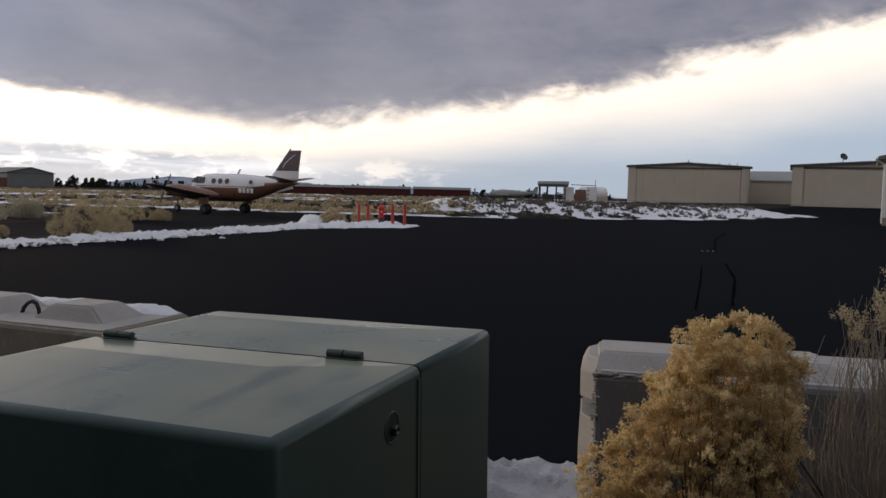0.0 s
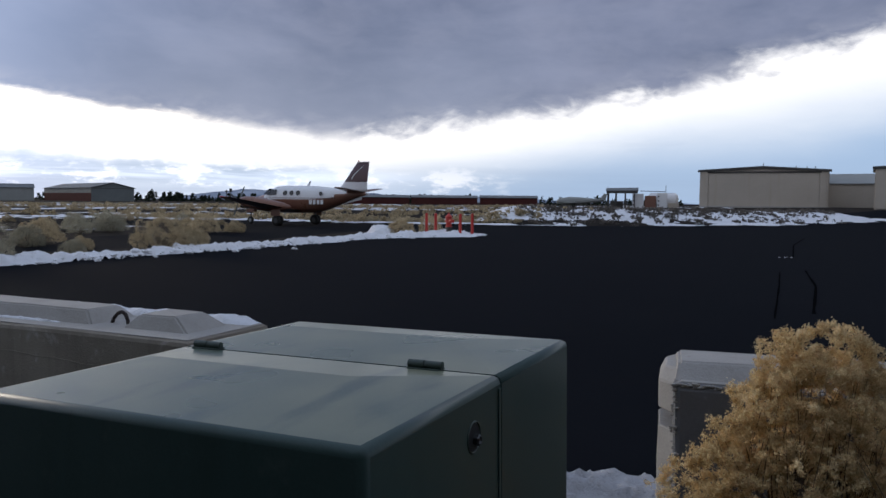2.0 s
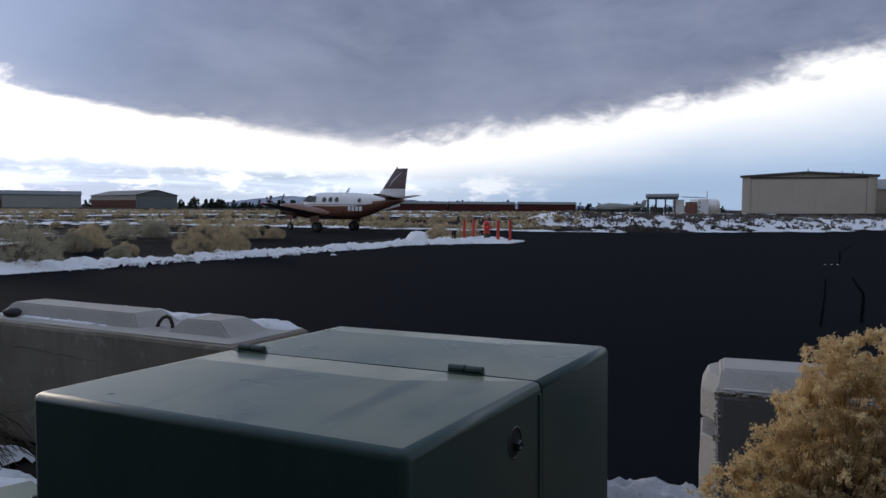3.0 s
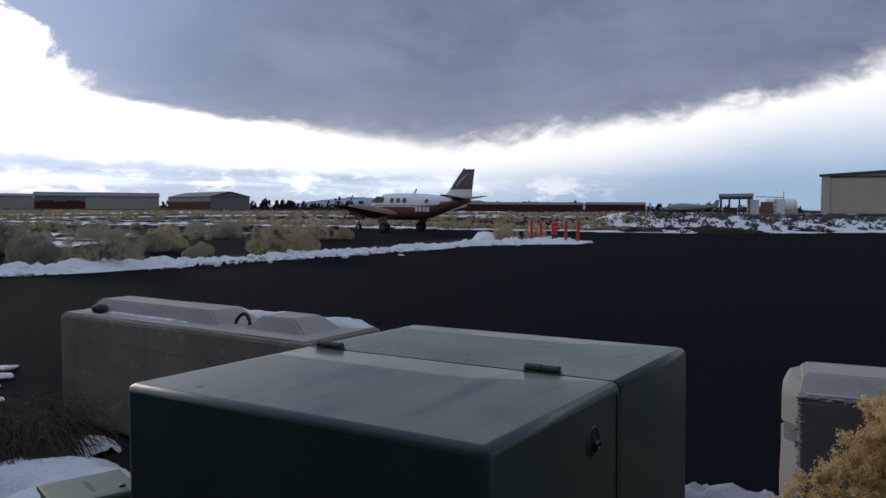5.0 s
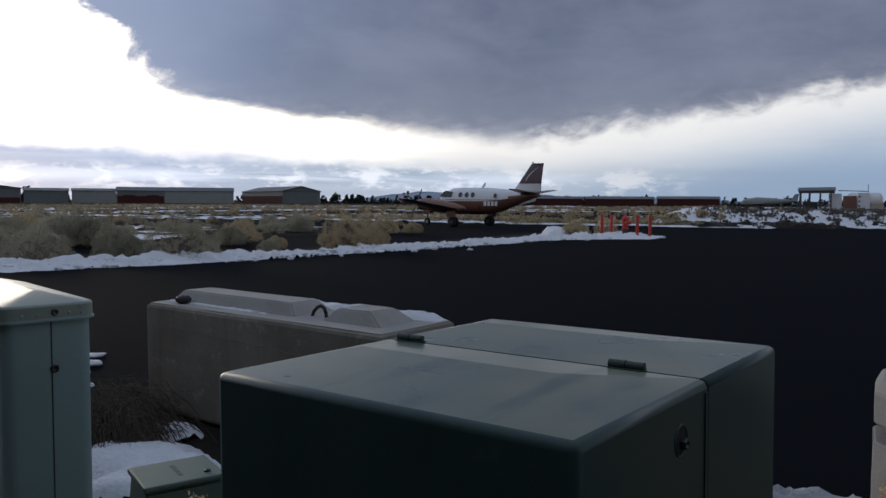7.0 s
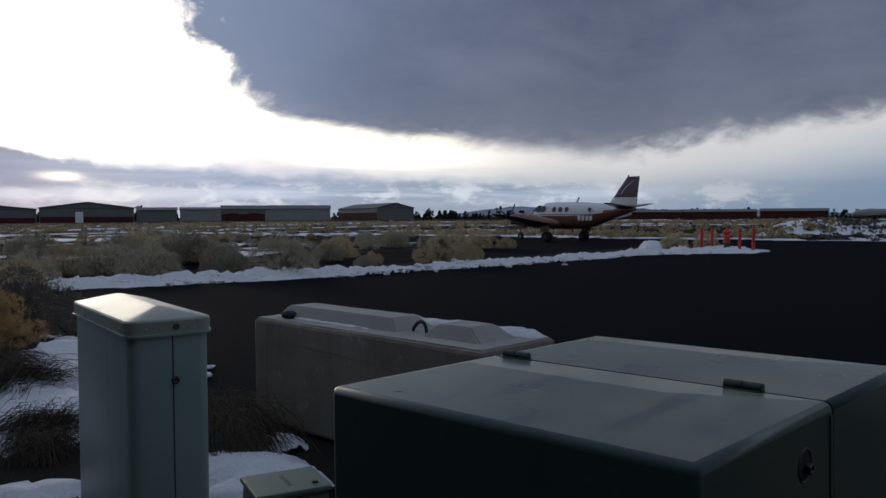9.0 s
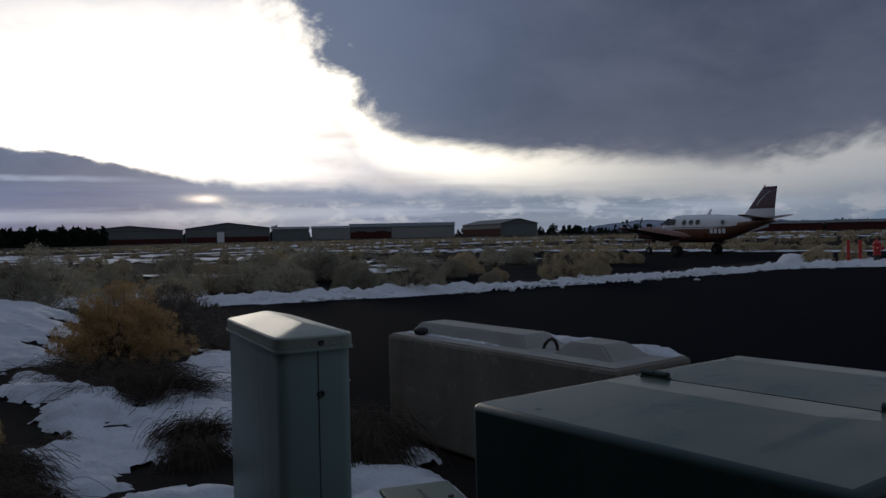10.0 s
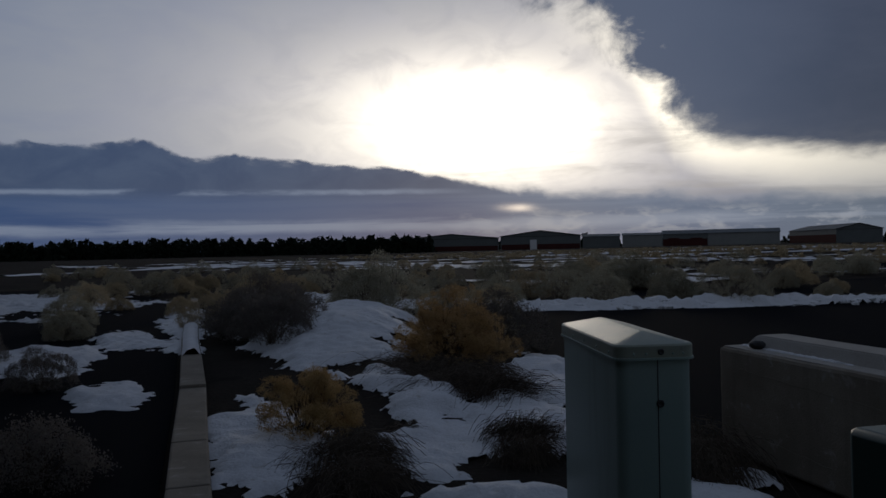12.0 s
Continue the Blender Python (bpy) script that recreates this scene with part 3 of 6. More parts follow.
# ---- the green cabinet in the foreground ----
def green_cabinet():
    w, d, h, seam = 1.122, 1.338, 1.108, 0.703
    t = thing("utility_cabinet", pose(-0.5885, 2.203, h + 0.007, -0.05, -1.0, -20.5) @ Matrix.Translation((0, 0, -h)), "large dull green steel utility cabinet with a hinged hood", "utility cabinet")
    x0, x1, y0 = -w / 2, w / 2, -d / 2

    def shell(ya, yb, inset_back, rise, open_side):
        """A pressed steel cover: rolled rim, hipped top with its ridge near the back, sides down to the pad."""
        bm = bmesh.new()
        box(bm, x0, x1, ya, yb, 0.04, h)
        edges = [e for e in bm.edges if all(abs(v.co.z - h) < 1e-4 for v in e.verts) or abs(e.verts[0].co.z - e.verts[1].co.z) > 0.5]
        edges = [e for e in edges if not all(abs(v.co.y - open_side) < 1e-4 for v in e.verts)]
        bmesh.ops.bevel(bm, geom=edges, offset=0.021, segments=2, profile=0.5, affect="EDGES")
        top = max(bm.faces, key=lambda f: f.calc_center_median().z)
        rim = list(top.verts)
        bmesh.ops.delete(bm, geom=[top], context="FACES_ONLY")
        left, right = bm.verts.new((x0 + 0.10, yb - inset_back, h + rise)), bm.verts.new((x1 - 0.33, yb - inset_back, h + rise))
        xa, xb = min(v.co.x for v in rim), max(v.co.x for v in rim)
        yf, yr = min(v.co.y for v in rim), max(v.co.y for v in rim)
        corner = {k: min(rim, key=lambda v: (v.co.x - k[0]) ** 2 + (v.co.y - k[1]) ** 2) for k in ((xa, yf), (xb, yf), (xb, yr), (xa, yr))}
        fl, fr, br, bl = (corner[k] for k in ((xa, yf), (xb, yf), (xb, yr), (xa, yr)))
        for ring in ((fl, fr, right, left), (fr, br, right), (br, bl, left, right), (bl, fl, left)):
            bm.faces.new(ring)
        bmesh.ops.recalc_face_normals(bm, faces=bm.faces[:])
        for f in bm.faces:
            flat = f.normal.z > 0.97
            # up-facing plates take the copy with overhead light in its colour
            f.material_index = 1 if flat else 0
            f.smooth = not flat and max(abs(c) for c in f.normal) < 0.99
        return bm

    part("body", shell(y0 + seam + 0.006, d / 2, 0.20, 0.013, y0 + seam + 0.006), [GREEN, LIT_TOP_GREEN], t)
    part("hood", shell(y0, y0 + seam - 0.006, 0.225, 0.016, y0 + seam - 0.006), [GREEN, LIT_TOP_GREEN], t, "front hood pressed to a shallow hip")
    part("seam", a_box(x0 + 0.012, x1 - 0.012, y0 + seam - 0.012, y0 + seam + 0.012, 0.05, h - 0.012), TRIM_DARK, t)
    part("lip", a_box(x1 - 0.001, x1 + 0.004, y0 + seam - 0.024, y0 + seam - 0.008, 0.05, h - 0.03, 0.0015), GREEN, t)
    for x in (-0.452, 0.335):
        bm = bmesh.new()
        for xa, xb, r in ((-0.052, -0.003, 0.0125), (0.0, 0.052, 0.0118)):
            rod(bm, (x + xa, y0 + seam, h + 0.012), (x + xb, y0 + seam, h + 0.012), r, sides=16)
        rod(bm, (x - 0.054, y0 + seam, h + 0.012), (x + 0.054, y0 + seam, h + 0.012), 0.0075, sides=10)
        box(bm, x - 0.05, x + 0.05, y0 + seam - 0.021, y0 + seam + 0.021, h - 0.004, h + 0.004, 0.0015)
        part("hinge", bm, GREEN_DARK, t, "dark green barrel hinge")
    lock = part("lock", lathe([(0.041, -0.006), (0.041, 0.0015), (0.038, 0.003), (0.036, 0.001), (0.035, -0.006)], 28,
                              pose(x1, y0 + 0.517, 0.992, 0, 90, 0)), GREEN_DARK, t, "recessed lock cup")
    # a flat black disc; the shade of the hollow is its colour
    part("recess", lathe([(0.035, 0.0005), (0.034, 0.0012), (0.001, 0.0014)], 28, pose(x1, y0 + 0.517, 0.992, 0, 90, 0)), RUBBER, lock, "flat black disc for the shade in the lock cup")
    part("bolt", lathe([(0.015, 0.0), (0.015, 0.012), (0.011, 0.016), (0.006, 0.012)], 6, pose(x1, y0 + 0.522, 0.985, 0, 90, 0)), STEEL, lock, "hexagonal lock bolt")
    part("pad", a_box(x0 - 0.05, x1 + 0.05, y0 - 0.05, d / 2 + 0.05, -0.05, 0.045, 0.01), CONCRETE, t, "concrete pad")


green_cabinet()


def pedestal():
    w, d, h = 1.05, 0.36, 1.165
    n = Vector((-2.60, 2.215, 0))
    u, v = Vector((-0.873, 0.489, 0)), Vector((0.489, 0.873, 0))
    c = n + u * w / 2 + v * d / 2
    t = thing("service_pedestal", pose(c.x, c.y, 0, 0, 0, -29.2), "pale green steel service pedestal with a hipped cap", "utility pedestal")
    bm = bmesh.new()
    box(bm, -w / 2 + 0.012, w / 2 - 0.012, -d / 2 + 0.012, d / 2 - 0.012, 0.0, h - 0.03)
    bmesh.ops.bevel(bm, geom=[e for e in bm.edges if abs(e.verts[0].co.z - e.verts[1].co.z) > 0.5], offset=0.05, segments=5, profile=0.5, affect="EDGES")
    body = part("body", bm, PALE_GREEN, t, smooth=True)
    def oval(hx, hy, r, z):
        out = []
        for cx, cy, a0 in ((1, 1, 0), (-1, 1, 90), (-1, -1, 180), (1, -1, 270)):
            for k in range(6):
                a = radians(a0 + 18 * k)
                out.append((cx * (hx - r) + r * math.cos(a), cy * (hy - r) + r * math.sin(a), z))
        return out

    bm = loft([oval(w / 2, d / 2, 0.055, h - 0.06), oval(w / 2, d / 2, 0.055, h - 0.008), oval(w / 2 - 0.006, d / 2 - 0.006, 0.05, h),
               oval(w / 2 - 0.175, 0.012, 0.008, h + 0.042)])
    cap = part("cap", bm, CAP_GREEN, t, "hipped cap with a rolled rim", smooth=True)
    for ob in (body, cap):
        ob.data.set_sharp_from_angle(angle=radians(32))
    bm = loft([oval(w / 2 + 0.005, d / 2 + 0.005, 0.06, h - 0.068), oval(w / 2 + 0.005, d / 2 + 0.005, 0.06, h - 0.058)])
    part("rim", bm, PALE_GREEN, t)
    # the end facing the box: seam, latch, rivets
    xe = w / 2 - 0.012
    part("door_seam", a_box(xe - 0.001, xe + 0.0015, 0.006, 0.011, 0.05, h - 0.07), TRIM_DARK, t)
    part("latch", lathe([(0.017, 0), (0.017, 0.006), (0.012, 0.009), (0.006, 0.005)], 14, pose(xe, 0.018, 0.905, 0, 90, 0)), STEEL, t, "round key latch")
    part("latch", lathe([(0.014, 0), (0.014, 0.005), (0.010, 0.008), (0.004, 0.004)], 14, pose(w / 2, 0.02, h - 0.032, 0, 90, 0)), STEEL, t, "round cap lock")
    for y in (-0.10, -0.045, 0.075, 0.12):
        part("rivet", lathe([(0.006, 0), (0.005, 0.003), (0.001, 0.004)], 8, pose(w / 2, y, h - 0.04, 0, 90, 0)), PALE_GREEN, t)
    for x in (-0.42, -0.22, 0.0, 0.22, 0.42):
        part("rivet", lathe([(0.006, 0), (0.005, 0.003), (0.001, 0.004)], 8, pose(x, -d / 2, h - 0.04, 90, 0, 0)), PALE_GREEN, t)


pedestal()


def ground_box():
    t = thing("splice_box", pose(-2.40, 3.0, 0, 0, 0, -38), "small pale green splice box low in the snow", "utility box")
    bm = bmesh.new()
    box(bm, -0.17, 0.17, -0.19, 0.19, 0.0, 0.27)
    for v in bm.verts:
        if v.co.z > 0.2:
            v.co.x *= 0.9
            v.co.y *= 0.9
    bmesh.ops.bevel(bm, geom=bm.edges[:], offset=0.012, segments=3, affect="EDGES")
    part("body", bm, SPLICE_GREEN, t, smooth=False)
    part("lid", a_box(-0.165, 0.165, -0.185, 0.185, 0.272, 0.30, 0.01), SPLICE_GREEN, t)
    part("bolt", lathe([(0.016, 0.30), (0.016, 0.308), (0.010, 0.312)], 6, pose(0.09, 0.12, 0)), STEEL, t)
    bm = bmesh.new()
    for k in range(3):
        box(bm, -0.08 + k * 0.055, -0.035 + k * 0.055, -0.01, 0.012, 0.300, 0.3012)
    part("marking", bm, GREEN_DARK, t, "worn lettering")


ground_box()


# ---- concrete barrier blocks ----
def rough_up(ob, amount, seed, step=0.06):
    """Chips and unevenness of cast concrete."""
    bm = bmesh.new()
    bm.from_mesh(ob.data)
    bmesh.ops.subdivide_edges(bm, edges=[e for e in bm.edges if e.calc_length() > 0.3], cuts=7, use_grid_fill=True)
    for v in bm.verts:
        n = noise.noise_vector(v.co * 3.0 + Vector((seed, 0, 0))) * amount + noise.noise_vector(v.co * 14.0 + Vector((seed, 5, 0))) * amount * 0.5
        v.co += n
    bm.to_mesh(ob.data)
    bm.free()


def barrier_block(m, length, width, shelf, keys, key_side, label, seed, face=CONCRETE, rise=0.088, front=0.07, back=0.07):
    """A cast block: origin at the front left foot, x along it, y to its back; keys: rows of foot and top stretches."""
    t = thing("concrete_block", m, label, "concrete block", "concrete barrier blocks")
    bm = bmesh.new()
    box(bm, 0, length, 0, width, 0, shelf)
    for v in bm.verts:
        if v.co.z < 0.01:
            v.co.x += 0.02 if v.co.x < 0.1 else -0.02
    bmesh.ops.bevel(bm, geom=bm.edges[:], offset=0.028, segments=2, profile=0.5, affect="EDGES")
    body = part("body", bm, face, t)
    rough_up(body, 0.005, seed)
    for f0, f1, t0, t1 in keys:
        ya, yb = key_side
        bm = bmesh.new()
        low = [bm.verts.new((x, y, shelf - 0.012)) for x, y in ((f0, ya), (f1, ya), (f1, yb), (f0, yb))]
        high = [bm.verts.new((x, y, shelf + rise)) for x, y in ((t0, ya + front), (t1, ya + front), (t1, yb - back), (t0, yb - back))]
        bm.faces.new(high)
        bm.faces.new(low[::-1])
        for k in range(4):
            bm.faces.new((low[k], low[(k + 1) % 4], high[(k + 1) % 4], high[k]))
        bmesh.ops.bevel(bm, geom=bm.edges[:], offset=0.012, segments=2, affect="EDGES")
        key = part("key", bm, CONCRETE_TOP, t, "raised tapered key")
        rough_up(key, 0.004, seed + 3)
    # a paler skin of concrete on the shelf
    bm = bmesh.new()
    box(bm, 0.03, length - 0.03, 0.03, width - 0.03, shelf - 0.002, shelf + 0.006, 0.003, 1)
    skin = part("top_face", bm, CONCRETE_TOP, t, "paler top")
    # pour lines
    for z, a, b in ((shelf * 0.82, 0.25, length * 0.72), (shelf * 0.26, 0.2, length * 0.5)):
        bm = bmesh.new()
        n = 12
        for k in range(n):
            xa, xb = a + (b - a) * k / n, a + (b - a) * (k + 1) / n
            za, zb = (z - 0.05 * k / n + 0.006 * math.sin(k * 2.1 + seed), z - 0.05 * (k + 1) / n + 0.006 * math.sin((k + 1) * 2.1 + seed))
            rod(bm, (xa, -0.002, za), (xb, -0.002, zb), 0.0017, sides=5)
        part("pour_line", bm, face, t)
    return t


left_block = barrier_block(pose(-4.035, 4.845, 0, 0, 0, -18.8), 2.37, 0.74, 0.80, [(0.07, 1.46, 0.14, 1.34), (1.68, 2.22, 1.78, 2.06)], (0.17, 0.57),
                           "stained tan concrete block with raised keys and a lifting loop", 1.0)


def lifting_loop(parent, x, y, z):
    bm = bmesh.new()
    pts = [(x - 0.085, y, z - 0.01), (x - 0.065, y, z + 0.035), (x - 0.03, y, z + 0.068), (x + 0.005, y, z + 0.080), (x + 0.035, y, z + 0.066), (x + 0.052, y, z + 0.03), (x + 0.056, y, z - 0.01)]
    for a, b in zip(pts, pts[1:]):
        rod(bm, a, b, 0.0115, sides=8)
    part("lifting_loop", bm, RUST, parent, "bent rusty lifting loop", smooth=True)


lifting_loop(left_block, 1.57, 0.30, 0.80)


def block_snow(m, length, y0, y1, z, seed, deep=0.05):
    """A thin drift lying along the back shelf of a block."""
    nx, ny = 90, 8
    verts, faces = [], []
    for i in range(nx):
        for j in range(ny):
            u, v = i / (nx - 1), j / (ny - 1)
            edge = min(1.0, 6 * v, 6 * (1 - v), 20 * u, 20 * (1 - u))
            h = deep * edge * (0.6 + 0.6 * noise.noise(Vector((u * 14, v * 3, seed)))) + 0.24 * deep * edge * noise.noise(Vector((u * 60, v * 9, seed)))
            verts.append((0.05 + u * (length - 0.1), y0 + (y1 - y0) * v + 0.02 * noise.noise(Vector((u * 20, v, seed + 4))), z + max(0.0, h) - 0.004 * (1 - edge)))
    for i in range(nx - 1):
        for j in range(ny - 1):
            a = i * ny + j
            faces.append((a, a + ny, a + ny + 1, a + 1))
    ob = mesh_part("snow_drift", verts, faces, SNOW, smooth=True)
    ob.matrix_world = m
    tagged(ob, "thin drift of snow on the concrete block", "snow")


block_snow(pose(-4.035, 4.845, 0, 0, 0, -18.8), 2.37, 0.585, 0.725, 0.808, 2.0)
block_snow(pose(-4.035, 4.845, 0, 0, 0, -18.8), 1.25, 0.14, 0.175, 0.807, 5.0, 0.014)

bm = bmesh.new()
bmesh.ops.create_icosphere(bm, subdivisions=3, radius=1.0)
for v in bm.verts:
    v.co = Vector((v.co.x * 0.062, v.co.y * 0.045, v.co.z * 0.033)) * (1 + 0.18 * noise.noise(v.co * 1.7))
stone = part("stone", bm, STONE, smooth=True)
stone.matrix_world = pose(-4.035 + 0.945 * 0.3 + 0.32 * 0.13, 4.845 - 0.32 * 0.3 + 0.945 * 0.13, 0.836, 0, 0, 20)
tagged(stone, "smooth black cobble lying on the concrete block", "stone")

right_block = barrier_block(pose(0.674, 3.348, 0, 0, 0, -11.3), 2.37, 0.74, 0.82, [(0.005, 1.12, 0.022, 1.0), (1.30, 2.3, 1.42, 2.2)], (0.035, 0.60),
                            "grey concrete block with a chipped corner behind the bush", 8.0, CONCRETE_GREY, 0.068, 0.13, 0.13)
# the upright tongue cast on its end, broken across; sunlight is in its pale colour
for k, (z0, z1, out) in enumerate(((0.0, 0.565, 0.062), (0.655, 0.838, 0.060))):
    ring = [(0.02, 0.10), (0.02, 0.64), (-out, 0.50), (-out, 0.24)]
    top = [(0.03, 0.16), (0.03, 0.56), (-out * 0.55, 0.47), (-out * 0.55, 0.27)] if k else ring
    bm = loft([[(x, y, z0) for x, y in ring], [(x, y, z1 - 0.05 * k) for x, y in ring], [(x, y, z1 + 0.012) for x, y in top]])
    bmesh.ops.bevel(bm, geom=bm.edges[:], offset=0.008, segments=1, affect="EDGES")
    tongue = part("tongue", bm, CONCRETE_TOP, right_block, "upright tongue, coloured pale for sunlight, with a broken gap")
    rough_up(tongue, 0.006, 12.0 + k)
bm = bmesh.new()
rng = random.Random(4)
for k in range(170):
    x = rng.uniform(0.0, 0.6) if k % 4 else rng.uniform(-0.004, 0.02)
    z = 0.822 - abs(rng.gauss(0, 0.012)) if k % 4 else 0.81 - rng.uniform(0, 0.5)
    q = rng.uniform(0.004, 0.010)
    bmesh.ops.create_icosphere(bm, subdivisions=1, radius=q, matrix=Matrix.Translation((x, 0.004 + rng.uniform(-0.004, 0.006), z)) @ Matrix.Diagonal((rng.uniform(0.8, 2.0), 0.7, rng.uniform(0.5, 1.1), 1)))
tagged(part("chipped_edge", bm, CONCRETE_TOP, right_block, "broken aggregate along the edge"), kind="stuff")


# ---- the turboprop ----
def airfoil(chord, thick, n=9):
    """Closed section, leading edge at 0, trailing edge at -chord."""
    up, lo = [], []
    for k in range(n):
        u = (1 - math.cos(math.pi * k / (n - 1))) / 2
        y = 5 * thick * (0.2969 * math.sqrt(u) - 0.126 * u - 0.3516 * u * u + 0.2843 * u ** 3 - 0.1015 * u ** 4)
        up.append((-u * chord, y * chord * 1.15))
        lo.append((-u * chord, -y * chord * 0.85))
    return up + lo[-2:0:-1]


def aeroplane():
    # nose at +x, left wing at +y; origin on the ground between the main wheels
    t = thing("aeroplane", Matrix.Translation((-13.55, 48.45, 0.01)) @ pose(0, 0, 0, 0, 0, math.degrees(math.atan2(0.365, -0.931))),
              "twin turboprop aeroplane, white above bronze brown, with maroon fin", "aeroplane")
    # stations: x, half width, top, bottom
    st = [(4.25, 0.04, 1.40, 1.32), (4.10, 0.16, 1.52, 1.20), (3.7, 0.32, 1.66, 1.04), (3.2, 0.44, 1.78, 0.94), (2.6, 0.55, 1.90, 0.86), (2.25, 0.60, 2.0, 0.82),
          (1.85, 0.66, 2.28, 0.79), (1.4, 0.70, 2.46, 0.78), (0.8, 0.72, 2.50, 0.78), (-0.6, 0.72, 2.50, 0.78), (-1.5, 0.70, 2.47, 0.82), (-2.3, 0.60, 2.41, 0.98),
          (-3.1, 0.46, 2.34, 1.26), (-3.9, 0.30, 2.27, 1.55), (-4.6, 0.16, 2.18, 1.78), (-5.2, 0.05, 2.07, 1.95)]
    n = 28

    def ring(x, w, hi, lo, k0=0, k1=None, grow=0.0):
        c, r = (hi + lo) / 2, (hi - lo) / 2
        out = []
        for k in range(n):
            a = 2 * math.pi * k / n
            ca, sa = math.cos(a), math.sin(a)
            out.append((x, (w + grow) * math.copysign(abs(ca) ** 0.85, ca), c + (r + grow) * math.copysign(abs(sa) ** 0.85, sa)))
        return out

    bm = loft([ring(*s) for s in st])
    for f in bm.faces:
        c = f.calc_center_median()
        line = 1.62 + 0.02 * (4 - c.x) + (0.19 if c.x < -2.4 else 0) * (-2.4 - c.x)
        f.material_index = 1 if c.z < line or c.x > 2.3 else 0
    fuselage = part("fuselage", bm, [WHITE_PAINT, BROWN_PAINT], t, smooth=True)
    part("nose_cone", loft([ring(4.30, 0.01, 1.37, 1.35), ring(4.22, 0.07, 1.44, 1.28), ring(4.08, 0.175, 1.54, 1.185)]), WHITE_PAINT, t, "white radome", smooth=True)
    for side in (1, -1):
        bm = bmesh.new()
        for k in range(12):
            xa, xb = 2.2 - k * 0.6, 2.2 - (k + 1) * 0.6
            if xb < -3.6:
                break
            def wid(x):
                w = np.interp(-x, [-s[0] for s in st], [s[1] for s in st])
                hi = np.interp(-x, [-s[0] for s in st], [s[2] for s in st])
                lo = np.interp(-x, [-s[0] for s in st], [s[3] for s in st])
                return w, (hi + lo) / 2, (hi - lo) / 2
            quad = []
            for x, z in ((xa, 1.70), (xb, 1.70), (xb, 1.735), (xa, 1.735)):
                w, c, r = wid(x)
                sa = min(1.0, abs((z - c) / r)) ** (1 / 0.85)
                quad.append(bm.verts.new((x, side * (w * math.sqrt(1 - sa * sa) ** 0.85 + 0.006), z)))
            bm.faces.new(quad if side > 0 else quad[::-1])
        part("cheat_line", bm, MAROON_PAINT, t, "thin maroon stripe")
    # cabin windows and windscreen
    for side in (1, -1):
        for x in (0.42, -0.08, -0.57, -2.25):
            r = 0.165 if x > -1 else 0.13
            y = side * (0.685 if x > -1 else 0.625)
            win = part("cabin_window", lathe([(r, -0.03), (r, 0.012), (r * 0.93, 0.02)], 20, pose(x, y, 2.03 if x > -1 else 2.0, -78 * side, 0, 0)), DARK_GLASS, t, "round dark window")
            part("window_frame", lathe([(r * 1.16, -0.03), (r * 1.16, 0.005), (r * 1.0, 0.009), (r * 1.0, -0.03)], 20, pose(x, y, 2.03 if x > -1 else 2.0, -78 * side, 0, 0)), WHITE_PAINT, win)
        for (xa, xb, z0, z1, ya, yb) in ((1.62, 1.12, 1.90, 2.25, 0.715, 0.66), (2.02, 1.68, 1.92, 2.22, 0.70, 0.60)):
            bm = bmesh.new()
            q = [(xa + 0.1, ya - 0.03, z0), (xb, ya + 0.005, z0), (xb, yb, z1), (xa - 0.08, yb - 0.04, z1)]
            q2 = [(x, y - 0.05, z) for x, y, z in q]
            a = [bm.verts.new((x, y * side, z)) for x, y, z in q]
            b = [bm.verts.new((x, y * side, z)) for x, y, z in q2]
            bm.faces.new(a)
            bm.faces.new(b[::-1])
            for k in range(4):
                bm.faces.new((a[k], b[k], b[(k + 1) % 4], a[(k + 1) % 4]))
            bmesh.ops.recalc_face_normals(bm, faces=bm.faces[:])
            part("cockpit_window", bm, DARK_GLASS, t)
    bm = loft([[(2.25, -0.5, 1.97), (2.25, 0.5, 1.97), (2.20, 0.5, 1.96), (2.20, -0.5, 1.96)], [(1.80, -0.52, 2.30), (1.80, 0.52, 2.30), (1.76, 0.52, 2.28), (1.76, -0.52, 2.28)]])
    part("windscreen", bm, DARK_GLASS, t)

    for side in (1, -1):
        secs = []
        for y, x, z, c, th in ((0.3, 1.55, 0.93, 2.2, 0.15), (2.0, 1.50, 1.12, 2.1, 0.15), (2.9, 1.25, 1.25, 1.75, 0.13), (6.1, 0.75, 1.68, 1.05, 0.11), (6.4, 0.6, 1.73, 0.75, 0.06)):
            secs.append([(x + a, side * y, z + b) for a, b in airfoil(c, th)])
        bm = loft(secs)
        wing = part("wing", bm, BROWN_PAINT, t, smooth=True)
        bm = loft([[(0.72 + 0.01, side * 6.12, 1.66), (0.72, side * 6.12, 1.72), (0.55, side * 6.45, 1.76), (0.54, side * 6.45, 1.72)],
                   [(0.3, side * 6.12, 1.65), (0.3, side * 6.12, 1.75), (0.3, side * 6.47, 1.77), (0.3, side * 6.47, 1.72)]])
        part("wing_tip", bm, RED_PAINT if side > 0 else MAROON_PAINT, wing, "red tip")
        # engine nacelle, spinner, propeller
        nac = [(2.88, 0.17, 1.66, 1.32), (2.75, 0.25, 1.74, 1.24), (2.4, 0.31, 1.80, 1.10), (1.8, 0.33, 1.80, 1.02), (0.8, 0.32, 1.66, 0.90), (-0.4, 0.22, 1.45, 0.92), (-1.0, 0.05, 1.25, 1.12)]
        engine = part("engine_nacelle", loft([[(px_, side * 2.0 + qy, qz) for px_, qy, qz in ring(*s)] for s in nac]), BROWN_PAINT, t, smooth=True)
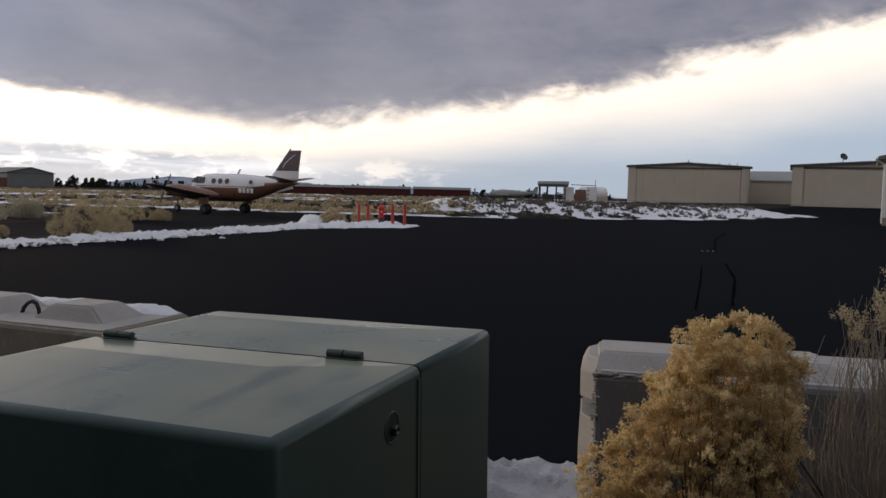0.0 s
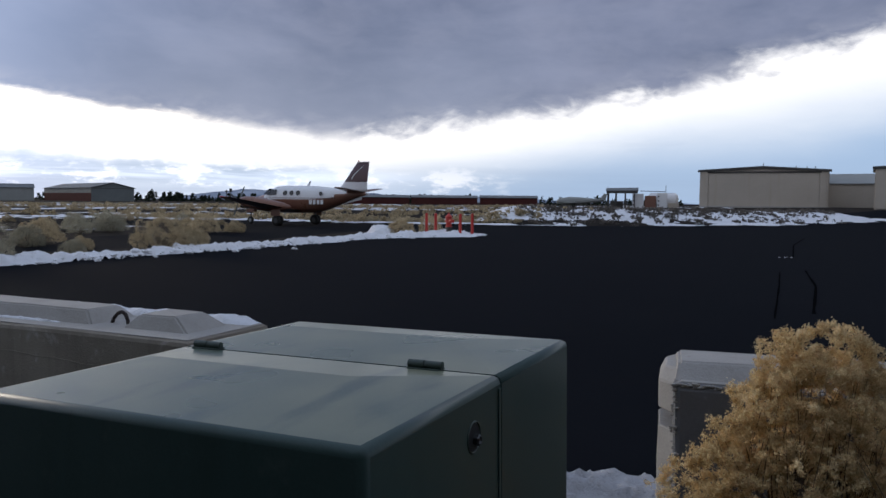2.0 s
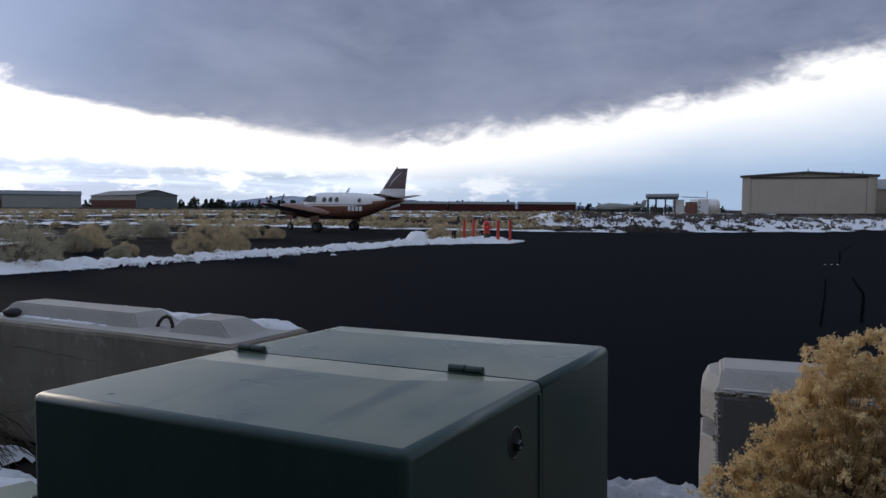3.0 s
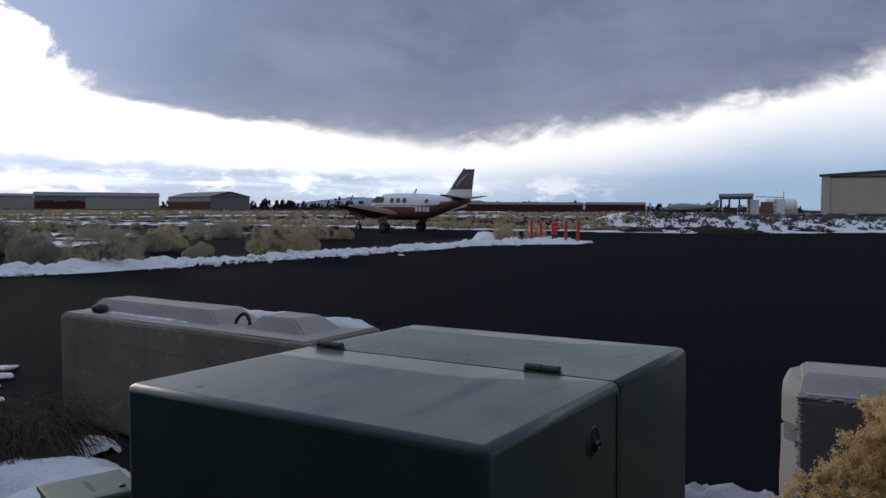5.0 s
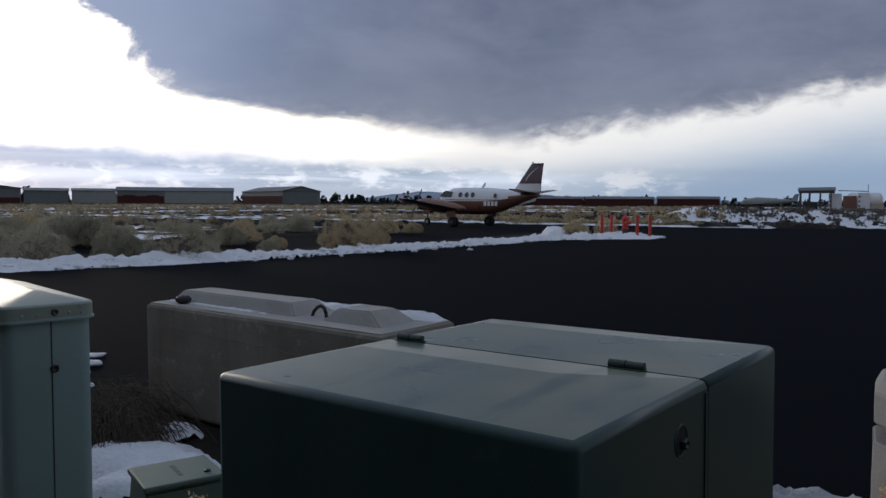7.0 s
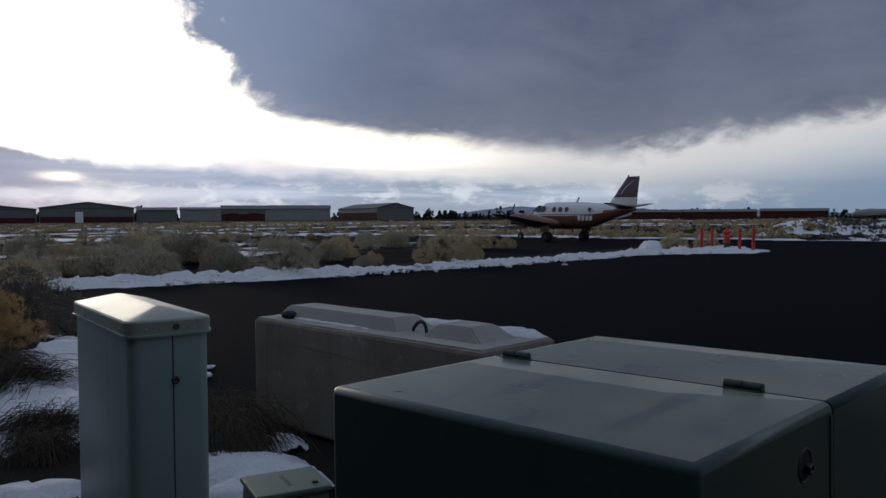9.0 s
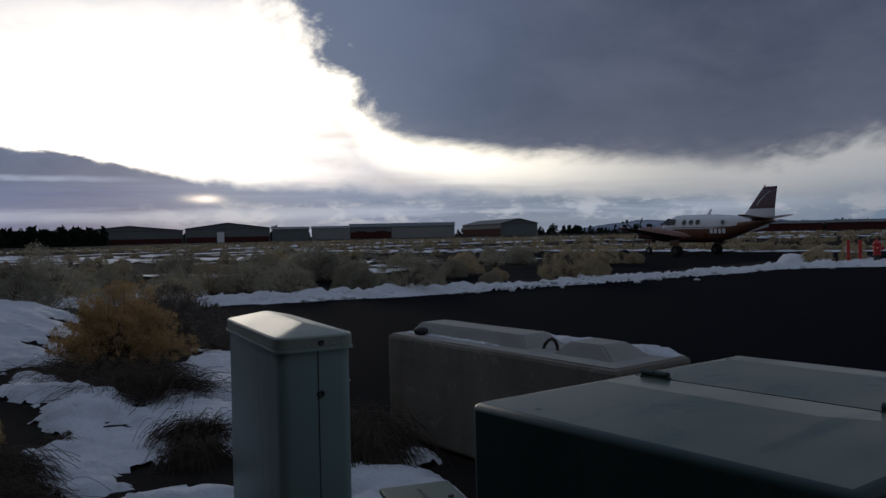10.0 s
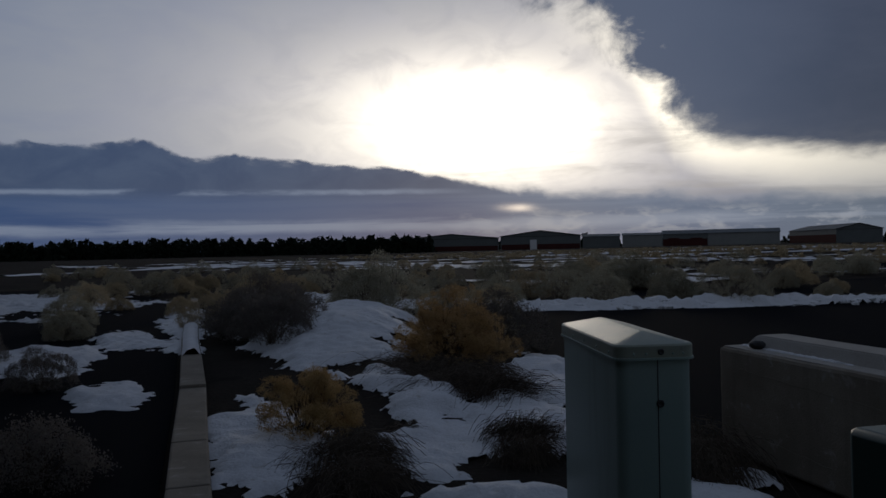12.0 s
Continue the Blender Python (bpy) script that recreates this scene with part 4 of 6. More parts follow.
        part("spinner", lathe([(0.16, 0), (0.15, 0.1), (0.10, 0.24), (0.03, 0.33), (0.004, 0.35)], 18, pose(2.88, side * 2.0, 1.49, 0, 90, 0)), WHITE_PAINT, engine, "white spinner", smooth=True)
        part("air_intake", loft([[(2.80, side * 2.0 + 0.16 * math.cos(a), 1.17 + 0.07 * math.sin(a)) for a in np.linspace(0, 2 * math.pi, 14)[:-1]],
                                 [(2.5, side * 2.0 + 0.2 * math.cos(a), 1.14 + 0.08 * math.sin(a)) for a in np.linspace(0, 2 * math.pi, 14)[:-1]]]), RUBBER, engine)
        part("exhaust_stub", a_rod((2.5, side * 2.26, 1.5), (2.32, side * 2.44, 1.5), 0.09, 0.09, 12), STEEL, engine)
        for k in range(4):
            a = math.pi / 2 * k + 0.5
            dy, dz = math.cos(a), math.sin(a)
            bm = loft([[(2.97 + e, side * 2.0 + dy * r - dz * c, 1.49 + dz * r + dy * c) for e, c in ((0.02, -w), (0.035, 0), (0.02, w), (0.0, 0))] for r, w in ((0.12, 0.03), (0.4, 0.06), (0.85, 0.065), (1.05, 0.04))])
            part("propeller_blade", bm, GREY_METAL, engine, "grey propeller blade")
        # main gear
        leg = part("main_leg", a_rod((0.0, side * 1.95, 1.05), (0.0, side * 1.95, 0.33), 0.06, 0.05), STEEL, t)
        part("gear_door", a_box(-0.35, 0.35, side * 2.18 - 0.012, side * 2.18 + 0.012, 0.62, 1.02, 0.01), BROWN_PAINT, t)
        for off in (-0.13, 0.13):
            tyre = part("tyre", lathe([(0.10, -0.085), (0.26, -0.085), (0.315, -0.05), (0.33, 0.0), (0.315, 0.05), (0.26, 0.085), (0.10, 0.085)], 24,
                                      pose(0.0, side * 1.95 + off, 0.33, 90, 0, 0)), RUBBER, leg, smooth=True)
            part("rim", lathe([(0.02, -0.088), (0.15, -0.089), (0.15, 0.089), (0.02, 0.088)], 16, pose(0.0, side * 1.95 + off, 0.33, 90, 0, 0)), STEEL, leg)
        # tailplane, dihedral
        secs = [[(x + a, side * y, z + b) for a, b in airfoil(c, 0.10)] for y, x, z, c in ((0.05, -3.85, 2.10, 1.2), (2.1, -4.3, 2.32, 0.72), (2.35, -4.42, 2.35, 0.5))]
        part("tailplane", loft(secs), BROWN_PAINT, t, smooth=True)
    # nose gear
    leg = part("nose_leg", a_rod((3.70, 0, 1.02), (3.76, 0, 0.26), 0.05, 0.04), STEEL, t)
    part("tyre", lathe([(0.08, -0.07), (0.19, -0.07), (0.245, -0.04), (0.26, 0), (0.245, 0.04), (0.19, 0.07), (0.08, 0.07)], 24, pose(3.76, 0, 0.26, 90, 0, 0)), RUBBER, leg, smooth=True)
    part("rim", lathe([(0.02, -0.075), (0.12, -0.076), (0.12, 0.076), (0.02, 0.075)], 16, pose(3.76, 0, 0.26, 90, 0, 0)), PALE_METAL, leg)
    for side in (1, -1):
        part("nose_gear_door", a_box(3.4, 3.95, side * 0.16 - 0.01, side * 0.16 + 0.01, 0.78, 1.04, 0.006), BROWN_PAINT, t)
    # fin
    fin = loft([[(x + a, b, z) for a, b in airfoil(c, 0.10)] for z, x, c in ((2.15, -2.8, 2.4), (2.33, -3.2, 2.0), (2.72, -3.55, 1.66), (3.92, -4.5, 0.86))])
    for f in fin.faces:
        f.material_index = 1 if f.calc_center_median().z > 2.70 else 0
    part("fin", fin, [WHITE_PAINT, MAROON_PAINT], t, "maroon fin on a white root", smooth=True)
    part("fin_cap", loft([[(x + a, b, z) for a, b in airfoil(c, 0.11)] for z, x, c in ((3.91, -4.48, 0.89), (3.95, -4.52, 0.85))]), WHITE_PAINT, t)
    part("beacon", lathe([(0.05, 0), (0.05, 0.06), (0.02, 0.10)], 10, pose(-4.6, 0, 3.94)), RED_PAINT, t)
    for side in (1, -1):
        bm = bmesh.new()
        prev = None
        for k in range(9):
            u = k / 8
            x, z = -4.15 - 0.85 * u, 2.90 + 0.80 * u ** 0.7
            yy = side * (0.105 - 0.05 * u)
            wd = 0.035 * (1 - u) + 0.012
            cur = (bm.verts.new((x, yy, z - wd)), bm.verts.new((x, yy, z + wd)))
            if prev:
                bm.faces.new((prev[0], cur[0], cur[1], prev[1]))
            prev = cur
        part("swoosh", bm, WHITE_PAINT, t, "white curved stripe")
        # registration, as plain bars
        bm = bmesh.new()
        for k in range(4):
            x0 = -1.45 - k * 0.27
            box(bm, x0 - 0.19, x0, side * 0.70 - 0.012 - (0.02 if k > 1 else 0) * side, side * 0.70 + 0.012 - (0.03 * k - 0.03) * side, 1.34, 1.62)
        part("marking", bm, WHITE_PAINT, t, "white registration bars")
    part("aerial", loft([[(-0.75, -0.012, 2.48), (-0.75, 0.012, 2.48), (-0.95, 0.012, 2.48), (-0.95, -0.012, 2.48)], [(-0.98, -0.01, 2.80), (-0.98, 0.01, 2.80), (-1.10, 0.01, 2.80), (-1.10, -0.01, 2.80)]]), WHITE_PAINT, t)
    part("strobe", lathe([(0.04, 0), (0.04, 0.05), (0.015, 0.07)], 8, pose(-0.4, 0, 0.72)), RED_PAINT, t)
    part("tail_cone", loft([ring(-5.15, 0.06, 2.08, 1.94), ring(-5.4, 0.015, 2.03, 1.99)]), WHITE_PAINT, t, smooth=True)
    bm = loft([[(-3.6, -0.02, 1.52), (-3.6, 0.02, 1.52), (-3.6, 0.02, 1.38), (-3.6, -0.02, 1.38)], [(-4.8, -0.02, 1.9), (-4.8, 0.02, 1.9), (-4.8, 0.02, 1.66), (-4.8, -0.02, 1.66)]])
    part("ventral_fin", bm, WHITE_PAINT, t)


aeroplane()


# ---- unseen wall added behind the camera to keep sky light off near fronts ----
tagged(part("wall_light_block", a_box(-60, 16, -2.6, -2.3, -0.6, 7.0), BLOCKER_DARK), "unseen dark wall added behind the viewer to block light", "wall", kind="structure")


# ---- hydrant and guard posts ----
def hydrant(m):
    t = thing("fire_hydrant", m, "red fire hydrant standing in snow between red posts", "fire hydrant")
    part("foot", lathe([(0.15, 0), (0.15, 0.04), (0.11, 0.05), (0.105, 0.30), (0.14, 0.30), (0.14, 0.34)], 18), TRIM_DARK, t, "dark lower barrel")
    part("barrel", lathe([(0.14, 0.34), (0.14, 0.37), (0.115, 0.38), (0.115, 0.68), (0.15, 0.69), (0.15, 0.72)], 18), RED_PAINT, t)
    part("bonnet", lathe([(0.15, 0.72), (0.135, 0.76), (0.10, 0.82), (0.05, 0.86), (0.03, 0.87), (0.03, 0.93), (0.004, 0.93)], 18), RED_PAINT, t, smooth=True)
    for a in (0, 90, 180):
        part("outlet", lathe([(0.06, 0.09), (0.06, 0.17), (0.075, 0.17), (0.075, 0.22), (0.02, 0.23), (0.02, 0.25)], 12, pose(0, 0, 0.58, 0, 0, a) @ pose(0, 0, 0, 0, 90, 0)), RED_PAINT, t)
    return t


HY = (-2.98, 37.0)
hydrant(pose(HY[0], HY[1], 0.0, 0, 0, -60) @ Matrix.Scale(1.16, 4))
post = thing("bollard", pose(0, 0, 0), "red painted steel guard post by the hydrant", "bollard", "guard posts round the hydrant")
part("pipe", lathe([(0.07, 0.0), (0.07, 1.0), (0.06, 1.02)], 14), RED_PAINT, post)
part("cap", lathe([(0.072, 1.0), (0.06, 1.03), (0.03, 1.045), (0.004, 1.05)], 14), RED_PAINT, post, smooth=True)
post.matrix_world = pose(-4.08, 37.3, 0)
for x, y in ((-3.55, 36.4), (-2.38, 36.2), (-1.86, 37.0)):
    copy_thing(post, pose(x, y, 0))


# ---- hangars ----
def on_ground(x, y):
    return float(height(x, y))


def ribs(parent, x0, x1, y, z0, z1, step, mat, side=-1):
    bm = bmesh.new()
    x = x0
    while x < x1:
        box(bm, x, x + 0.05, y - 0.02, y + 0.02, z0, z1)
        x += step
    return tagged(part("wall_ribs", bm, mat, parent), kind="stuff")


def hangar(m, w, d, eave, ridge, walls, roof_mat, label, band=None, door=None, band_top=3.4, group="", category="hangar", doors=1, overhang=0.25, rib=True):
    """A gabled metal shed: origin at the middle of the front foot, front to -y."""
    t = thing("hangar", m, label, category, group)
    bm = bmesh.new()
    pts = [(-w / 2, 0), (w / 2, 0), (w / 2, eave), (0, ridge), (-w / 2, eave)]
    a = [bm.verts.new((x, 0, z)) for x, z in pts]
    b = [bm.verts.new((x, d, z)) for x, z in pts]
    bm.faces.new(a)
    bm.faces.new(b[::-1])
    for k in range(5):
        bm.faces.new((a[k], b[k], b[(k + 1) % 5], a[(k + 1) % 5]))
    bmesh.ops.recalc_face_normals(bm, faces=bm.faces[:])
    part("wall", bm, walls, t)
    for s in (-1, 1):
        bm = bmesh.new()
        q = [(s * (w / 2 + overhang), -overhang, eave - 0.03), (0, -overhang, ridge + 0.06), (0, d + overhang, ridge + 0.06), (s * (w / 2 + overhang), d + overhang, eave - 0.03)]
        top = [bm.verts.new((x, y, z + 0.14)) for x, y, z in q]
        low = [bm.verts.new((x, y, z)) for x, y, z in q]
        bm.faces.new(top)
        bm.faces.new(low[::-1])
        for k in range(4):
            bm.faces.new((top[k], low[k], low[(k + 1) % 4], top[(k + 1) % 4]))
        bmesh.ops.recalc_face_normals(bm, faces=bm.faces[:])
        part("roof", bm, roof_mat, t)
        bm = bmesh.new()
        e = 0.10
        q = [(s * (w / 2 + overhang), eave - 0.22), (0, ridge - 0.12), (0, ridge + 0.10), (s * (w / 2 + overhang), eave + 0.02)]
        fa = [bm.verts.new((x, -overhang - e, z)) for x, z in q]
        fb = [bm.verts.new((x, -overhang, z)) for x, z in q]
        bm.faces.new(fa)
        bm.faces.new(fb[::-1])
        for k in range(4):
            bm.faces.new((fa[k], fb[k], fb[(k + 1) % 4], fa[(k + 1) % 4]))
        bmesh.ops.recalc_face_normals(bm, faces=bm.faces[:])
        part("fascia", bm, TRIM_DARK, t)
    if band:
        for s in (-1, 1):
            part("wainscot", a_box(s * w / 2 - 0.03, s * w / 2 + 0.03, 0.1, d - 0.1, 0.02, band_top), band, t)
    if band:
        part("front_wainscot", a_box(-w * 0.49, w * 0.49, -0.16, -0.11, 0.05, eave * 0.38), band, t)
    if door:
        n = doors
        dw = w * 0.86 / n
        for k in range(n):
            x = -w * 0.43 + k * dw
            part("hangar_door", a_box(x + 0.05, x + dw - 0.05, -0.10, -0.01, 0.05, eave - 0.35, 0.02), door, t)
        part("door_head", a_box(-w * 0.44, w * 0.44, -0.22, -0.005, eave - 0.33, eave - 0.12, 0.02), TRIM_DARK, t)
        part("girt", a_box(-w * 0.43, w * 0.43, -0.125, -0.10, eave * 0.48, eave * 0.48 + 0.05), door, t)
    if rib:
        ribs(t, -w / 2 + 0.1, w / 2 - 0.1, -0.02 if not door else -0.11, 0.1, eave - 0.4, 0.9, door or walls)
    return t


def facing(x, y, turn):
    return pose(x, y, on_ground(x, y) - 0.05, 0, 0, turn)


# tan hangars beyond the apron
tan1 = hangar(facing(33.2, 106.9, -17.5), 15.9, 15.0, 4.95, 5.35, TAN_METAL, ROOF_METAL, "tan metal aircraft hangar with a closed wide door", door=TAN_METAL, group="tan hangars", rib=False)
part("sill", a_box(-7.9, 7.9, -0.5, -0.12, 0.0, 0.22, 0.02), CONCRETE_TOP, tan1, "pale concrete sill")
for x in (-7.35, 7.35):
    part("door_post", a_box(x - 0.5, x + 0.5, -0.2, -0.02, 0.1, 4.85, 0.03), TAN_METAL, tan1)
part("downpipe", a_rod((7.7, -0.3, 0.1), (7.7, -0.3, 4.7), 0.06), TAN_METAL, tan1)
for x, h in ((0.0, 0.5), (4.0, 0.35), (5.3, 0.35), (6.3, 0.4)):
    part("roof_vent", a_rod((x, 0.6, 5.25 - abs(x) * 0.05), (x, 0.6, 5.4 - abs(x) * 0.05 + h), 0.05), STEEL, tan1)
tan2 = hangar(facing(49.0, 87.6, -24.0), 18.5, 15.0, 4.75, 5.2, TAN_METAL, ROOF_METAL, "tan metal aircraft hangar with a dish on the roof", door=TAN_METAL, group="tan hangars", rib=False)
for x in (-8.6, 8.6):
    part("door_post", a_box(x - 0.55, x + 0.55, -0.25, -0.02, 0.1, 4.65, 0.03), TAN_METAL, tan2)
dish = part("satellite_dish", lathe([(0.05, 0), (0.28, 0.06), (0.42, 0.16), (0.44, 0.17), (0.28, 0.03), (0.04, -0.05)], 18, pose(-4.0, 0.5, 5.75, 60, 0, 30)), TRIM_DARK, tan2, "dark dish")
part("dish_mast", a_rod((-4.0, 0.6, 4.9), (-4.0, 0.55, 5.7), 0.04), STEEL, tan2)
hangar(facing(54.0, 118.0, 60), 14.0, 18.0, 3.3, 4.8, TAN_METAL, PALE_METAL, "tan metal shed set back between the hangars", group="tan hangars")

# cream building at the edge of the apron
cream = thing("house", facing(31.6, 52.0, -29.0), "cream sided building with white gutter and downpipe", "building")
part("wall", a_box(-2.0, 9.0, 0, 9.0, 0.6, 4.62), CREAM_METAL, cream)
part("plinth", a_box(-2.05, 9.0, -0.04, 9.0, -0.3, 0.6), CONCRETE, cream)
bm = bmesh.new()
for k in range(16):
    box(bm, -2.0, 9.0, -0.025, 0.0, 0.7 + k * 0.24, 0.7 + k * 0.24 + 0.2)
tagged(part("siding", bm, CREAM_METAL, cream), kind="stuff")
bm = loft([[(-2.5, -0.5, 4.55), (-2.5, 9.5, 4.55), (-2.5, 9.5, 4.75), (-2.5, -0.5, 4.75)], [(9.5, -0.5, 7.0), (9.5, 9.5, 7.0), (9.5, 9.5, 7.2), (9.5, -0.5, 7.2)]])
part("roof", bm, ROOF_METAL, cream)
bm = loft([[(-2.0, -0.02, 4.5), (-2.0, 0.1, 4.5), (-2.0, 0.1, 4.6), (-2.0, -0.02, 4.6)], [(9.0, -0.02, 4.5), (9.0, 0.1, 4.5), (9.0, 0.1, 6.85), (9.0, -0.02, 6.85)]])
part("gable", bm, CREAM_METAL, cream)
part("gutter", a_box(-2.65, -2.5, -0.5, 9.5, 4.5, 4.66, 0.03), WHITE_PAINT, cream)
bm = bmesh.new()
rod(bm, (-2.57, -0.3, 4.5), (-2.1, -0.1, 4.2), 0.05)
rod(bm, (-2.1, -0.1, 4.2), (-2.1, -0.1, 0.2), 0.05)
part("downpipe", bm, WHITE_PAINT, cream)
part("corner_board", a_box(-2.03, -1.85, -0.05, 0.0, 0.6, 4.6), WHITE_PAINT, cream)


# far hangars across the field
def far_hangar(ax, ay, bx, by, eave, ridge, d, walls, label, band=None, door=None, roof=ROOF_METAL):
    mx, my = (ax + bx) / 2, (ay + by) / 2
    w = math.hypot(bx - ax, by - ay)
    turn = math.degrees(math.atan2(by - ay, bx - ax))
    return hangar(facing(mx, my, turn), w, d, eave, ridge, walls, roof, label, band, door, group="hangars across the field", rib=False, overhang=0.4)


def long_shed(ax, ay, bx, by, eave, ridge, d, walls, label, red=None):
    """A long building seen on its eaves side."""
    mx, my = (ax + bx) / 2, (ay + by) / 2
    w = math.hypot(bx - ax, by - ay)
    turn = math.degrees(math.atan2(by - ay, bx - ax))
    t = thing("hangar", facing(mx, my, turn), label, "hangar", "hangars across the field")
    bm = loft([[(-w / 2, 0, 0), (-w / 2, 0, eave), (-w / 2, d / 2, ridge), (-w / 2, d, eave), (-w / 2, d, 0)], [(w / 2, 0, 0), (w / 2, 0, eave), (w / 2, d / 2, ridge), (w / 2, d, eave), (w / 2, d, 0)]])
    part("wall", bm, walls, t)
    for ya, yb in ((-0.4, d / 2), (d + 0.4, d / 2)):
        bm = loft([[(x, ya, eave - 0.05), (x, yb, ridge + 0.05), (x, yb, ridge + 0.22), (x, ya, eave + 0.12)] for x in (-w / 2 - 0.3, w / 2 + 0.3)])
        part("roof", bm, ROOF_METAL, t)
    if red:
        part("wainscot", a_box(-w / 2 + 0.3, w / 2 - 0.3, -0.06, 0.0, 0.05, red), RED_METAL, t)
    n = max(2, int(w / 9))
    for k in range(n):
        x = -w / 2 + w * (k + 0.5) / n
        part("hangar_door", a_box(x - 2.6, x + 2.6, -0.12, -0.07, 0.05, eave * 0.66, 0.02), walls if not red else RED_METAL, t)
    return t


hangA = far_hangar(-176.0, 314.0, -164.0, 327.6, 5.7, 7.9, 62, GREY_METAL, "grey gabled hangar with a barn red wainscot", None, GREY_METAL)
part("wainscot", a_box(-9.15, -9.05, 0.1, 61.9, 0.02, 3.5), RED_METAL, hangA)
long_shed(-259.5, 277.3, -246.1, 289.6, 5.4, 6.4, 14, PALE_METAL, "pale grey metal hangar row")
long_shed(-246.0, 289.6, -230.2, 302.5, 5.6, 7.2, 14, GREY_METAL, "grey metal hangar with red lower walls", 3.2)
long_shed(-230.3, 302.5, -205.1, 319.9, 5.6, 7.2, 14, PALE_METAL, "pale grey metal hangar with roof vents")
far_hangar(-275.0, 216.0, -252.2, 243.0, 6.0, 8.3, 26, GREY_METAL, "dark grey gabled hangar with red lower walls", RED_METAL, GREY_METAL)
long_shed(-251.4, 243.5, -240.0, 254.8, 5.0, 6.0, 12, GREY_METAL, "small grey metal hangar")
far_hangar(-300.0, 180.0, -276.0, 215.6, 5.6, 7.6, 26, GREY_METAL, "dark grey gabled hangar in a row", RED_METAL, GREY_METAL)
long_shed(-320.0, 156.0, -304.0, 175.0, 5.0, 6.2, 14, GREY_METAL, "low dark grey hangar at the end of a row")
for k, (a, b) in enumerate((((-64, 293.2), (-39, 297.5)), ((-38.2, 297.7), (-13, 300)), ((-12, 300), (10, 300.2)))):
    long_shed(*a, *b, 2.6, 3.4, 12, RED_METAL, "long low barn red hangar row")
white_post = thing("sign_board", facing(-251.0, 214.6, 45), "tall white sign board near the far hangars", "sign")
part("panel", a_box(-1.4, 1.4, -0.1, 0.1, 0.0, 4.2, 0.05), WHITE_PAINT, white_post)

# mast on the field
mast = thing("radio_mast", facing(-104.4, 281.2, 20), "twin grey lattice mast on the field", "mast")
for x in (-0.75, 0.75):
    part("pole", a_rod((x, 0, 0), (x, 0, 4.8 if x < 0 else 5.4), 0.14), TRIM_DARK, mast)
    part("head", a_box(x - 0.5, x + 0.5, -0.3, 0.3, 4.0, 4.5 if x < 0 else 5.2, 0.05), TRIM_DARK, mast)

# fuel tank and open shelter on the rise
tank = thing("fuel_tank", facing(18.65, 113.9, -9.3), "white fuel tank behind white end panels and a brown pump door", "fuel tank")
part("shell", lathe([(0.05, -2.1), (0.6, -2.02), (0.92, -1.75), (1.0, -1.4), (1.0, 1.5), (0.92, 1.85), (0.6, 2.08), (0.05, 2.15)], 28, pose(2.9, 0.6, 1.2, 0, 90, 0)), WHITE_PAINT, tank, smooth=True)
for x in (1.6, 4.2):
    part("saddle", a_box(x - 0.15, x + 0.15, 0.0, 1.2, 0, 0.45), CONCRETE, tank)
for x0, x1, z in ((-1.3, 0.25, 2.05), (2.1, 3.5, 2.15)):
    panel = part("end_panel", a_box(x0, x1, -0.75, -0.6, 0, z, 0.03), WHITE_PAINT, tank, "white sheet panel")
    for k in range(3):
        part("panel_batten", a_box(x0 + 0.08, x0 + 0.30, -0.79, -0.75, 0.35 + k * 0.6, 0.55 + k * 0.6, 0.01), TRIM_DARK, panel)
part("pump_cabinet", a_box(0.4, 1.95, -0.7, -0.1, 0.05, 1.75, 0.02), BROWN_PAINT, tank, "faded brown pump door")
part("base_wall", a_box(3.6, 5.1, -0.5, -0.3, 0, 0.75, 0.02), TAN_METAL, tank, "low tan wall")
part("vent_pipe", a_rod((3.3, 0.5, 2.1), (3.3, 0.5, 3.25), 0.04), STEEL, tank)
part("gantry_rail", a_rod((-0.2, -0.2, 2.45), (3.2, -0.2, 2.35), 0.05), STEEL, tank)
shelter = thing("open_shelter", facing(18.65, 113.9, -9.3) @ pose(0, -0.4, 0), "open steel shelter with a shallow gabled roof", "shelter")
for s_ in (-1, 1):
    bm = loft([[(-5.0, s_ * 1.7, 2.35), (-5.0, 0, 2.75), (-5.0, 0, 2.85), (-5.0, s_ * 1.7, 2.45)], [(-0.5, s_ * 1.7, 2.42), (-0.5, 0, 2.82), (-0.5, 0, 2.92), (-0.5, s_ * 1.7, 2.52)]])
    part("roof_sheet", bm, ROOF_METAL, shelter)
    part("beam", a_box(-4.9, -0.6, s_ * 1.5 - 0.06, s_ * 1.5 + 0.06, 2.1, 2.36, 0.01), STEEL, shelter)
    for x in (-4.7, -3.6, -2.3, -1.0):
        part("post", a_box(x - 0.08, x + 0.08, s_ * 1.5 - 0.08, s_ * 1.5 + 0.08, 0.0, 2.2), STEEL, shelter)
part("bench", a_box(-4.4, -2.6, 0.4, 0.9, 0.0, 0.95, 0.03), TRIM_DARK, shelter, "dark equipment box")

# small parked plane by the shelter
small = thing("light_aeroplane", facing(10.0, 119.5, 170) @ pose(0, 0, 0.0), "small pale parked light aeroplane", "aeroplane")
part("fuselage", loft([[(x, w * math.cos(a), z + w * math.sin(a) * 1.1) for a in np.linspace(0, 2 * math.pi, 13)[:-1]] for x, w, z in ((3.2, 0.1, 0.95), (2.8, 0.4, 1.0), (1.2, 0.55, 1.1), (-0.3, 0.5, 1.1), (-4.0, 0.12, 1.2))]), PALE_METAL, small, smooth=True)
part("wing", a_box(0.0, 1.5, -5.0, 5.0, 0.75, 0.92, 0.05), PALE_METAL, small)
